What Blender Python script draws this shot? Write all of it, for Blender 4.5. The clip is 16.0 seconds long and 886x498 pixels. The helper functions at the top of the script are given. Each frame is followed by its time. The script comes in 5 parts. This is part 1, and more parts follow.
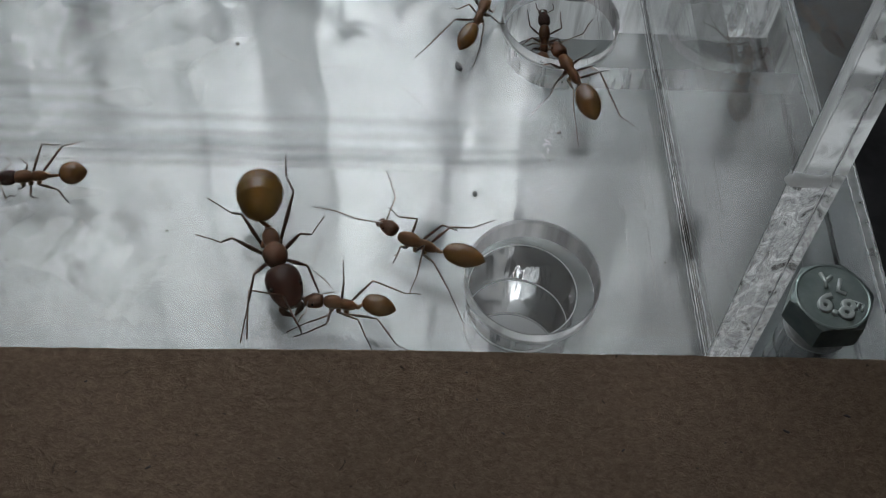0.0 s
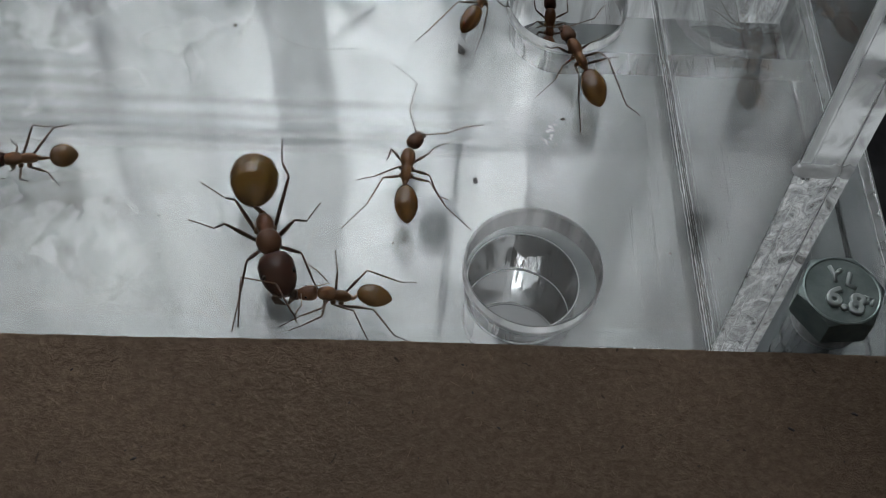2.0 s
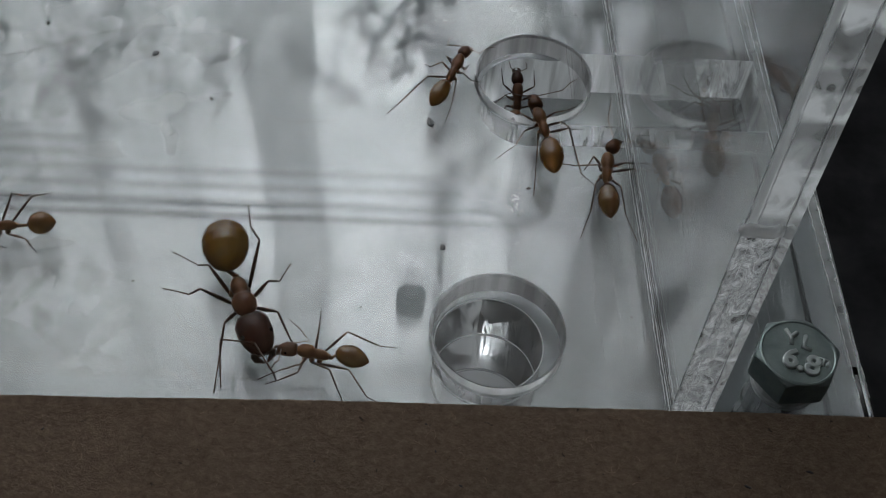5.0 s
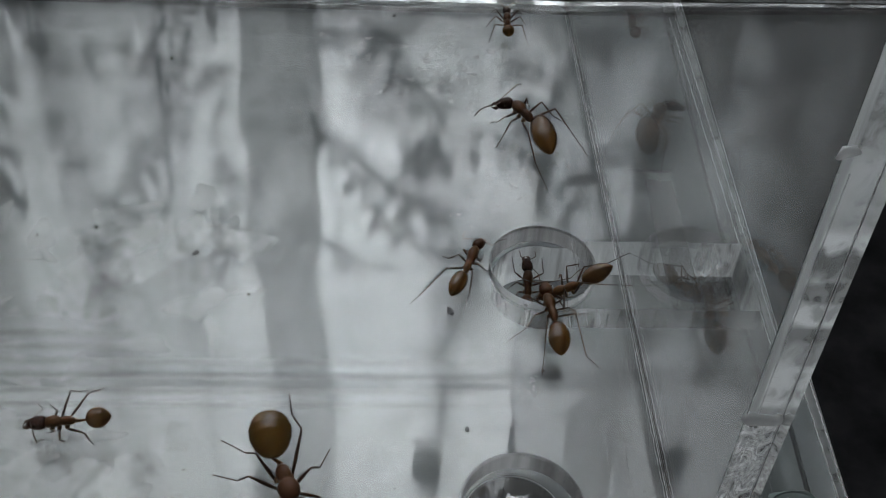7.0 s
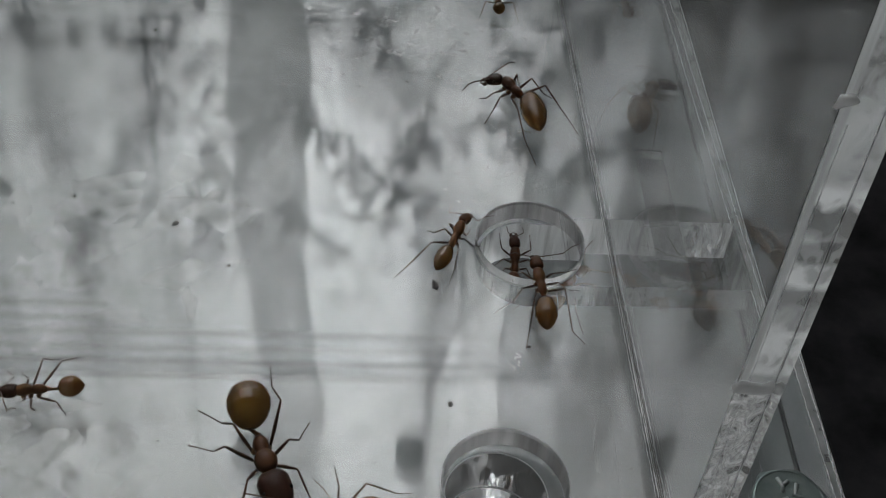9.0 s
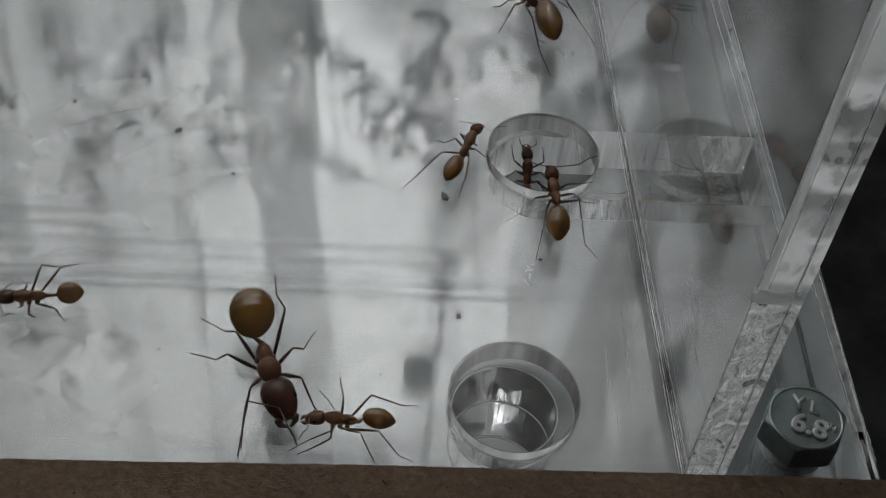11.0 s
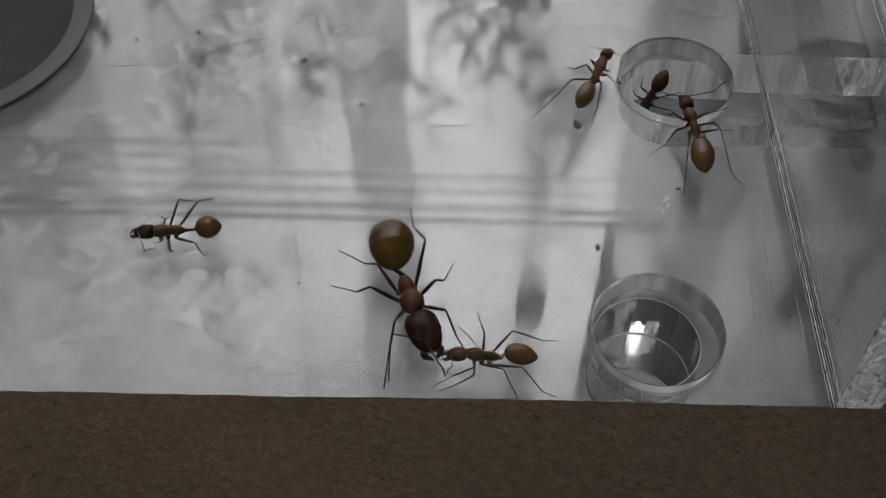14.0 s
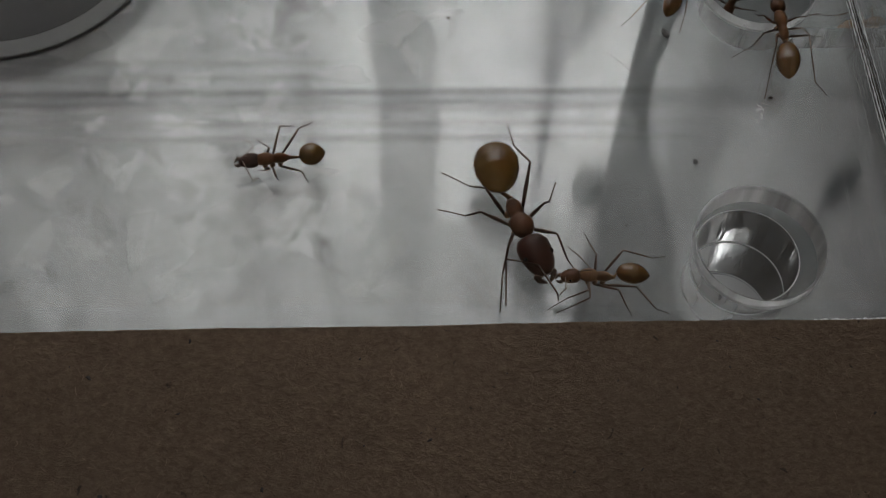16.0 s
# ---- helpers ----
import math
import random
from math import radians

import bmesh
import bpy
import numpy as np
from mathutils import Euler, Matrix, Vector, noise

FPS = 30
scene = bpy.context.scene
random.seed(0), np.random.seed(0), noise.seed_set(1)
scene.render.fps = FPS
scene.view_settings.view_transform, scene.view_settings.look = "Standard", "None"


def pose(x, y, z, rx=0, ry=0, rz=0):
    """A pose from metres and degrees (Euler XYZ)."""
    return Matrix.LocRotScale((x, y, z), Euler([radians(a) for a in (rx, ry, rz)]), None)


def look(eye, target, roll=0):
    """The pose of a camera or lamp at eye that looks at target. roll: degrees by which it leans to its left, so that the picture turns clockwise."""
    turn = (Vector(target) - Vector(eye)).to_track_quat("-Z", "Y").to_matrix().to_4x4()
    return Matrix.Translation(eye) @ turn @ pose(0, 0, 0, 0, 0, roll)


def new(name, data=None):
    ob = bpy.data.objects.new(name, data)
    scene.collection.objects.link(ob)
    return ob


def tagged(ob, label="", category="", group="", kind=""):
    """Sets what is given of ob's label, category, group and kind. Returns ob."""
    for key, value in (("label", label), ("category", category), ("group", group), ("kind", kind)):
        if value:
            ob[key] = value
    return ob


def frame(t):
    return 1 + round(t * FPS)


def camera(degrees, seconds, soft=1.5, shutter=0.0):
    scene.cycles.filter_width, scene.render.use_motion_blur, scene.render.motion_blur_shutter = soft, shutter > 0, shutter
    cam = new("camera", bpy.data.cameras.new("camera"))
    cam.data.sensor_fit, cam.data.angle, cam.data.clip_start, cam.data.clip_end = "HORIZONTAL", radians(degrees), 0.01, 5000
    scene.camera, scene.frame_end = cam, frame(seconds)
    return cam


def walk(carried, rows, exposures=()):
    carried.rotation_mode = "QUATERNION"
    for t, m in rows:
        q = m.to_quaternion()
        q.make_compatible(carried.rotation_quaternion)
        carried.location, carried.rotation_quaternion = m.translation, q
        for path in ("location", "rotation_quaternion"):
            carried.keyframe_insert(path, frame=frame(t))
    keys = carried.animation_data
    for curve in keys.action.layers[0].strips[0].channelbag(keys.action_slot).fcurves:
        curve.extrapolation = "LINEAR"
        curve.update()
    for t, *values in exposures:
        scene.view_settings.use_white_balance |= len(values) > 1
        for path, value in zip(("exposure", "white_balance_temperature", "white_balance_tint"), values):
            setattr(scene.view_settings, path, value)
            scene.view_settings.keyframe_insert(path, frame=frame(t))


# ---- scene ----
S = 0.001  # lengths below are in millimetres; the floor of the ant box is z = 0
cam = camera(39.16, 16.0, soft=1.05)
# seconds, eye x y z in millimetres, turns about x y z in degrees
PATH = [
    (0, -34.76, -62.47, 107.21, 34.644, -3.702, -1.166),
    (0.5, -34.26, -62.25, 106.81, 34.284, -3.839, -0.975),
    (1, -34.11, -62.00, 106.13, 34.199, -4.000, -0.967),
    (1.5, -33.81, -61.83, 105.59, 34.152, -4.014, -0.958),
    (2, -32.95, -60.43, 104.74, 33.943, -3.501, -0.295),
    (2.2, -33.51, -58.89, 109.30, 33.724, -4.320, 0.497),
    (2.5, -34.81, -58.11, 113.47, 34.280, -5.680, 1.002),
    (3, -33.05, -61.59, 107.20, 35.124, -4.484, -0.511),
    (5.3, -30.33, -65.18, 106.50, 39.244, -3.673, -0.660),
    (5.5, -30.99, -66.09, 107.68, 40.330, -3.622, -0.817),
    (6, -32.08, -66.43, 109.78, 41.457, -3.654, -1.027),
    (6.5, -33.70, -66.67, 114.63, 42.587, -3.157, -1.499),
    (7, -35.29, -68.12, 119.39, 44.385, -3.181, -2.042),
    (7.5, -34.08, -68.47, 118.13, 44.462, -2.990, -1.816),
    (8, -34.41, -68.50, 116.40, 44.664, -3.323, -1.746),
    (8.5, -33.70, -68.36, 116.49, 44.563, -3.410, -1.669),
    (9, -34.30, -68.61, 113.96, 44.671, -4.028, -1.788),
    (9.5, -34.98, -68.58, 112.77, 43.010, -4.345, -1.498),
    (10, -35.23, -68.45, 109.08, 41.894, -4.595, -0.875),
    (10.2, -35.35, -69.03, 107.62, 41.979, -4.772, -0.900),
    (12.3, -29.84, -64.62, 111.99, 40.546, -2.541, -0.982),
    (12.5, -33.16, -65.76, 109.48, 40.614, -3.235, -1.109),
    (13, -35.42, -66.28, 108.10, 38.866, -3.301, -0.379),
    (13.5, -38.55, -65.41, 105.80, 38.617, -2.272, -0.113),
    (14, -41.38, -65.39, 107.75, 37.829, -1.366, 0.608),
    (14.5, -41.24, -62.92, 107.64, 36.905, -0.658, 0.965),
    (15, -36.36, -63.92, 110.23, 35.750, 0.392, 0.846),
    (15.2, -38.22, -63.64, 108.01, 33.999, 1.144, 0.692),
    (15.5, -46.31, -60.99, 103.02, 31.952, 0.309, 1.101),
    (15.8, -48.32, -59.08, 108.00, 30.820, 0.416, 0.387),
    (16, -55.41, -59.59, 113.84, 30.686, -1.272, -1.464),
]
EXPOSURES = [(0.0, -0.15, 6500, 10), (1.0, 0.06, 6500, 10), (2.0, -0.12, 6500, 10), (2.5, -0.4, 6450, 10), (3.0, -0.35, 6450, 10), (5.5, -0.5, 6450, 10), (7.5, -0.55, 6450, 10), (9.0, -0.5, 6700, 11), (12.5, -0.5, 6800, 12), (14.5, -0.6, 6900, 13), (16.0, -0.65, 6950, 13)]
walk(cam, [(t, pose(x * S, y * S, z * S, rx, ry, rz)) for t, x, y, z, rx, ry, rz in PATH], EXPOSURES)

# ---------------------------------------------------------------- light
world = bpy.data.worlds.new("sky")
scene.world = world
world.use_nodes = True
wn = world.node_tree.nodes
sky = wn.new("ShaderNodeTexSky")
sky.sky_type, sky.sun_disc = "NISHITA", False
sky.sun_elevation, sky.sun_rotation = radians(38), radians(20)
world.node_tree.links.new(sky.outputs[0], wn["Background"].inputs[0])
wn["Background"].inputs[1].default_value = 0.1

window_light = new("window_light", bpy.data.lights.new("window_light", "AREA"))
window_light.data.shape, window_light.data.size, window_light.data.size_y = "RECTANGLE", 0.3, 0.47
window_light.data.energy = 6.0
window_light.data.color = (0.93, 0.97, 1.0)
window_light.matrix_basis = look((-0.065, 0.398, 0.375), (-0.065, -1.0, 0.375))


# ---------------------------------------------------------------- materials
def material(name, colour, rough=0.5, metal=0.0, glass=0.0, ior=1.45, coat=0.0):
    m = bpy.data.materials.new(name)
    m.use_nodes = True
    b = m.node_tree.nodes["Principled BSDF"]
    b.inputs["Base Color"].default_value = (*colour, 1)
    b.inputs["Roughness"].default_value = rough
    b.inputs["Metallic"].default_value = metal
    b.inputs["Transmission Weight"].default_value = glass
    b.inputs["IOR"].default_value = ior
    b.inputs["Coat Weight"].default_value = coat
    return m


def node(m, kind, **values):
    n = m.node_tree.nodes.new(kind)
    for key, value in values.items():
        n.inputs[key].default_value = value
    return n


def link(m, a, b):
    m.node_tree.links.new(a, b)


def bsdf(m):
    return m.node_tree.nodes["Principled BSDF"]


def coords(m, stretch=(1, 1, 1)):
    c, k = node(m, "ShaderNodeTexCoord"), node(m, "ShaderNodeMapping")
    k.inputs["Scale"].default_value = stretch
    link(m, c.outputs["Object"], k.inputs["Vector"])
    return k.outputs["Vector"]


def noise_tex(m, vec, scale, detail=3.0, rough=0.55, distort=0.0):
    n = node(m, "ShaderNodeTexNoise", Scale=scale, Detail=detail, Roughness=rough, Distortion=distort)
    link(m, vec, n.inputs["Vector"])
    return n.outputs["Fac"]


def ramp(m, fac, stops):
    r = m.node_tree.nodes.new("ShaderNodeValToRGB")
    e = r.color_ramp.elements
    e[0].position, e[0].color = stops[0][0], (*stops[0][1], 1)
    e[1].position, e[1].color = stops[-1][0], (*stops[-1][1], 1)
    for pos, col in stops[1:-1]:
        e.new(pos).color = (*col, 1)
    link(m, fac, r.inputs["Fac"])
    return r.outputs["Color"]


def grey(v):
    return (v, v, v)


def bump(m, fac, strength, distance):
    n = node(m, "ShaderNodeBump", Strength=strength, Distance=distance)
    link(m, fac, n.inputs["Height"])
    link(m, n.outputs["Normal"], bsdf(m).inputs["Normal"])
    return n


def speckled(name, dark, light, scale, rough, bump_scale, bump_dist, stretch=(1, 1, 1), metal=0.0, contrast=0.2):
    m = material(name, dark, rough, metal)
    v = coords(m, stretch)
    link(m, ramp(m, noise_tex(m, v, scale, 6), ((0.5 - contrast, dark), (0.5 + contrast, light))), bsdf(m).inputs["Base Color"])
    bump(m, noise_tex(m, v, bump_scale, 4), 0.6, bump_dist)
    return m


def clear_plastic(name, tint, rough_lo, rough_hi, wave):
    """Clear acrylic with faint wiping marks and a hardly uneven face."""
    m = material(name, tint, 0.02, glass=1.0, ior=1.49)
    v = coords(m)
    link(m, ramp(m, noise_tex(m, v, 90, 5, 0.6, 0.6), ((0.45, grey(rough_lo)), (0.75, grey(rough_hi)))), bsdf(m).inputs["Roughness"])
    bump(m, noise_tex(m, v, 45, 2), wave, 0.0004)
    return m


def translucent(m, colour, amount, spread=None):
    """Lets part of the light through scattered, as hazy plastic does."""
    out = m.node_tree.nodes["Material Output"]
    t = node(m, "ShaderNodeBsdfTranslucent", Color=(*colour, 1))
    mix = node(m, "ShaderNodeMixShader", Fac=amount)
    if spread:
        link(m, spread, mix.inputs[0])
    link(m, bsdf(m).outputs[0], mix.inputs[1])
    link(m, t.outputs[0], mix.inputs[2])
    link(m, mix.outputs[0], out.inputs["Surface"])


M_ACRYLIC = clear_plastic("clear_acrylic", (0.97, 0.985, 0.985), 0.0, 0.05, 0.05)
smear = noise_tex(M_ACRYLIC, coords(M_ACRYLIC), 130, 6, 0.65, 0.8)
link(M_ACRYLIC, ramp(M_ACRYLIC, smear, ((0.0, grey(0.0)), (0.55, grey(0.01)), (0.6, grey(0.03)), (0.65, grey(0.08)), (0.74, grey(0.15)))), bsdf(M_ACRYLIC).inputs["Roughness"])
M_BLOCK = clear_plastic("nest_acrylic", (0.93, 0.96, 0.96), 0.02, 0.16, 0.12)
# patches where damp has crept between the plates, with crisp edges
damp = noise_tex(M_BLOCK, coords(M_BLOCK), 85, 1.5, 0.4, 0.3)
patch = ramp(M_BLOCK, damp, ((0.0, grey(0.03)), (0.545, grey(0.05)), (0.555, grey(0.17)), (0.66, grey(0.17)), (0.667, grey(0.06))))
link(M_BLOCK, patch, bsdf(M_BLOCK).inputs["Roughness"])


def math_node(m, op, a, b=None):
    n = node(m, "ShaderNodeMath")
    n.operation = op
    for i, v in enumerate((a, b)):
        if v is None:
            continue
        if isinstance(v, (int, float)):
            n.inputs[i].default_value = v
        else:
            link(m, v, n.inputs[i])
    return n.outputs[0]


def fade(m, value, lo, hi):
    n = node(m, "ShaderNodeMapRange")
    n.interpolation_type = "SMOOTHSTEP"
    n.inputs["From Min"].default_value, n.inputs["From Max"].default_value = lo, hi
    link(m, value, n.inputs["Value"])
    return n.outputs["Result"]


# added hazy sheet: soft grey lines painted across the block in place of relief
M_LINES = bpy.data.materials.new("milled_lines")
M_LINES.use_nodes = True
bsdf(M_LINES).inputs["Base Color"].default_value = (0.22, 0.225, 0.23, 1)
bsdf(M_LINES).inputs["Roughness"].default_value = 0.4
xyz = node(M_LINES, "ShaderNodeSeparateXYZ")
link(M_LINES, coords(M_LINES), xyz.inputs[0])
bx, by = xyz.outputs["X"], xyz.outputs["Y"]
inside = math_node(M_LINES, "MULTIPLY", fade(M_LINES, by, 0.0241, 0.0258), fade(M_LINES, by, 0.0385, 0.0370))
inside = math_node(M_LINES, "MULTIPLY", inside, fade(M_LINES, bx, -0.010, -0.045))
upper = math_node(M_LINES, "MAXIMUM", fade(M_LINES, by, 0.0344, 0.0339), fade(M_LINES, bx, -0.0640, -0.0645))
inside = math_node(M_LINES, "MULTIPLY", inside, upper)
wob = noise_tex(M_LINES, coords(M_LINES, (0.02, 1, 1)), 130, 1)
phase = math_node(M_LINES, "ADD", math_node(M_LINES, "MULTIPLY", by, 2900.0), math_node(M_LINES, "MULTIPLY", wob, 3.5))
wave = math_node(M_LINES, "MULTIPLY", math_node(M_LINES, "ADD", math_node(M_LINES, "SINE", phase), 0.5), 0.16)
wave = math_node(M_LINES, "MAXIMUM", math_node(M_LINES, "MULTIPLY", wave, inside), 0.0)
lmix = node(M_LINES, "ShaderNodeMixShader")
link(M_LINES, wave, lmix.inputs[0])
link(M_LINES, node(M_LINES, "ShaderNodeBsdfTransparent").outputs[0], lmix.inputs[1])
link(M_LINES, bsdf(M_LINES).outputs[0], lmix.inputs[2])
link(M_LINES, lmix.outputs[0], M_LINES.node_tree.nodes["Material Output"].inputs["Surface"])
M_WALL = clear_plastic("wall_acrylic", (0.98, 0.99, 0.99), 0.0, 0.01, 0.0)


def hazy(name, colour, fac_maker, gloss=0.12):
    """Clear glue with scattering veins: light passes straight through or is scattered on, by the given pattern."""
    m = material(name, (0.9, 0.92, 0.92), gloss)
    n = m.node_tree.nodes
    mix, clear, scatter, shine = node(m, "ShaderNodeMixShader"), node(m, "ShaderNodeBsdfTransparent", Color=(0.93, 0.95, 0.95, 1)), node(m, "ShaderNodeBsdfTranslucent", Color=(*colour, 1)), node(m, "ShaderNodeMixShader", Fac=0.2)
    link(m, fac_maker(m), mix.inputs[0])
    link(m, clear.outputs[0], mix.inputs[1])
    link(m, scatter.outputs[0], shine.inputs[1])
    link(m, bsdf(m).outputs[0], shine.inputs[2])
    link(m, shine.outputs[0], mix.inputs[2])
    link(m, mix.outputs[0], n["Material Output"].inputs["Surface"])
    return m


def blend(m, fac, a, b):
    x = node(m, "ShaderNodeMixRGB")
    for k, v in enumerate((fac, a, b)):
        link(m, v, x.inputs[k])
    return x.outputs[0]


def crinkle(m):
    """Shattered glue: bright bubbles and threads drawn out along the joint, with clear gaps."""
    threads = ramp(m, noise_tex(m, coords(m, (1, 1, 0.6)), 600, 4, 0.65, 0.7), ((0.38, grey(0.12)), (0.46, grey(0.75)), (0.5, grey(0.18)), (0.56, grey(0.65)), (0.6, grey(1.0)), (0.66, grey(0.55))))
    cell = node(m, "ShaderNodeTexVoronoi", Scale=480.0, Randomness=1.0)
    cell.feature = "DISTANCE_TO_EDGE"
    link(m, coords(m, (1, 1, 0.65)), cell.inputs["Vector"])
    bubbles = ramp(m, cell.outputs["Distance"], ((0.0, grey(1.0)), (0.05, grey(0.8)), (0.12, grey(0.22)), (0.4, grey(0.4)), (0.5, grey(0.9))))
    return blend(m, ramp(m, noise_tex(m, coords(m), 260, 2), ((0.42, grey(0.1)), (0.6, grey(0.65)))), threads, bubbles)


def bars(m):
    """Blotchy bands painted across the joint for its bright and dark reflections, with an even seam along its inner
    side.
    """
    p = node(m, "ShaderNodeSeparateXYZ")
    link(m, coords(m), p.inputs[0])
    wob = noise_tex(m, coords(m), 350, 3, 0.5, 0.5)
    z = math_node(m, "ADD", p.outputs["Z"], math_node(m, "MULTIPLY", math_node(m, "SUBTRACT", wob, 0.5), 0.0028))
    n = node(m, "ShaderNodeMapRange")
    n.inputs["From Min"].default_value, n.inputs["From Max"].default_value = 0.029, 0.069
    link(m, z, n.inputs["Value"])
    heights = ((29.5, 0.3), (30.8, 0.45), (31.8, 1.0), (36.5, 1.0), (37.6, 0.55), (39.2, 0.5), (40.2, 0.26), (41.9, 0.28), (42.7, 1.0), (44.6, 0.9), (45.3, 0.34), (46.4, 0.3), (47.4, 0.65), (48.2, 0.38), (49.2, 0.22), (50.5, 0.26), (51.2, 0.95), (52.6, 0.8), (53.6, 0.5), (60.5, 0.55), (63.0, 0.4))
    bands = ramp(m, n.outputs["Result"], tuple(((h - 29.0) / 40.0, grey(v)) for h, v in heights))
    blotch = ramp(m, noise_tex(m, coords(m, (1, 1, 0.7)), 520, 3, 0.55, 0.6), ((0.34, grey(0.45)), (0.5, grey(0.9)), (0.62, grey(1.0))))
    x = node(m, "ShaderNodeMixRGB", Fac=1.0)
    x.blend_type = "MULTIPLY"
    link(m, bands, x.inputs[1])
    link(m, blotch, x.inputs[2])
    seam = ramp(m, noise_tex(m, coords(m, (1, 1, 0.05)), 900, 2), ((0.4, grey(0.35)), (0.6, grey(0.55))))
    return blend(m, fade(m, p.outputs["X"], 0.0004, 0.0007), seam, x.outputs[0])


M_GLUE = hazy("dried_glue", (1.0, 1.0, 1.0), crinkle, 0.08)
refract = node(M_GLUE, "ShaderNodeBsdfRefraction", Color=(0.95, 0.97, 0.97, 1), Roughness=0.03, IOR=1.35)
gb = node(M_GLUE, "ShaderNodeBump", Strength=1.0, Distance=0.0012)
link(M_GLUE, noise_tex(M_GLUE, coords(M_GLUE, (1, 1, 0.7)), 420, 3, 0.6, 1.5), gb.inputs["Height"])
link(M_GLUE, gb.outputs["Normal"], refract.inputs["Normal"])
link(M_GLUE, refract.outputs[0], [n for n in M_GLUE.node_tree.nodes if n.type == "MIX_SHADER"][0].inputs[1])
M_CUT = material("cut_acrylic_face", (0.9, 0.93, 0.93), 0.02, glass=1.0, ior=1.49)
bump(M_CUT, noise_tex(M_CUT, coords(M_CUT, (1, 1, 0.2)), 500, 3), 0.6, 0.0005)
M_RIM = material("hazy_cut_face", (0.95, 0.97, 0.97), 0.03, glass=1.0, ior=1.49)
bump(M_RIM, noise_tex(M_RIM, coords(M_RIM, (1, 1, 0.12)), 300, 2), 0.3, 0.0003)
M_TUNNEL = material("milled_tunnel_face", (0.85, 0.88, 0.88), 0.12, glass=1.0, ior=1.49)
bump(M_TUNNEL, noise_tex(M_TUNNEL, coords(M_TUNNEL, (1, 1, 0.1)), 450, 3), 1.0, 0.0006)
M_JOINT = hazy("banded_joint", (0.95, 0.96, 0.96), bars, 0.2)
M_END = material("crinkled_tunnel_end", (0.9, 0.92, 0.92), 0.06, glass=1.0, ior=1.49)
bump(M_END, noise_tex(M_END, coords(M_END, (1, 1, 0.25)), 700, 3, 0.6, 1.0), 1.0, 0.0008)
M_SAWN = material("sawn_acrylic_edge", (0.93, 0.95, 0.95), 0.22, glass=0.9, ior=1.49)
bump(M_SAWN, noise_tex(M_SAWN, coords(M_SAWN, (1, 0.25, 1)), 1500, 4), 0.9, 0.0005)

def streaks(m, lo, hi):
    return ramp(m, noise_tex(m, coords(m, (1, 1, 0.06)), 420, 4, 0.6), ((0.38, grey(lo)), (0.62, grey(hi))))


translucent(M_SAWN, (1.0, 1.0, 1.0), 0.55)
translucent(M_CUT, (0.6, 0.61, 0.61), 0.15, streaks(M_CUT, 0.02, 0.16))
translucent(M_RIM, (1.0, 1.0, 1.0), 0.4, ramp(M_RIM, noise_tex(M_RIM, coords(M_RIM, (1, 1, 0.06)), 260, 3, 0.6), ((0.36, grey(0.3)), (0.5, grey(0.5)), (0.62, grey(0.7)))))
translucent(M_TUNNEL, (0.95, 0.97, 0.97), 0.1, streaks(M_TUNNEL, 0.35, 0.85))
translucent(M_END, (1.0, 1.0, 1.0), 0.5, ramp(M_END, noise_tex(M_END, coords(M_END, (1, 1, 0.3)), 480, 3, 0.6, 1.2), ((0.4, grey(0.1)), (0.5, grey(0.6)), (0.58, grey(1.0)))))
M_GLUE_GLINT = material("pale_glue_glint", (0.85, 0.86, 0.86), 0.3, coat=1.0)
bsdf(M_GLUE_GLINT).inputs["Coat Roughness"].default_value = 0.1
translucent(M_GLUE_GLINT, (0.9, 0.9, 0.9), 0.3)
M_BACKING = speckled("pale_backing", (0.16, 0.166, 0.172), (0.21, 0.217, 0.224), 40, 0.7, 300, 0.0003)
M_PALE_DISC = speckled("pale_disc", (0.56, 0.57, 0.58), (0.66, 0.67, 0.68), 300, 0.7, 900, 0.0001)
M_TABLE = speckled("black_table_top", (0.009, 0.009, 0.0095), (0.038, 0.038, 0.04), 120, 0.7, 300, 0.0004)
bsdf(M_TABLE).inputs["Specular IOR Level"].default_value = 0.12
M_WALLPAINT = speckled("grey_wall_paint", (0.20, 0.20, 0.20), (0.26, 0.26, 0.26), 3, 0.8, 120, 0.0006)
M_CEILING = speckled("ceiling_paint", (0.40, 0.40, 0.40), (0.46, 0.46, 0.46), 3, 0.85, 120, 0.0006)
M_FRAME = speckled("white_window_frame", (0.70, 0.70, 0.68), (0.78, 0.78, 0.76), 20, 0.4, 200, 0.0002)
M_FLOORING = speckled("brown_flooring", (0.10, 0.06, 0.035), (0.17, 0.10, 0.06), 8, 0.5, 60, 0.0005)

M_CARD = material("brown_cardboard", (0.2, 0.14, 0.1), 0.9)
cv = coords(M_CARD)
fibre = noise_tex(M_CARD, coords(M_CARD, (0.85, 1, 1)), 1500, 8, 0.78, 0.4)
fleck = noise_tex(M_CARD, cv, 600, 3, 0.6, 0.8)
broad = noise_tex(M_CARD, cv, 40, 4, 0.6)
c1 = ramp(M_CARD, fibre, ((0.3, (0.115, 0.071, 0.045)), (0.5, (0.189, 0.126, 0.082)), (0.7, (0.262, 0.185, 0.126))))
c2 = ramp(M_CARD, fleck, ((0.26, grey(0.3)), (0.32, grey(1.0)), (0.70, grey(1.0)), (0.78, grey(1.4))))
c3 = ramp(M_CARD, broad, ((0.3, grey(0.88)), (0.7, grey(1.08))))
mul = None
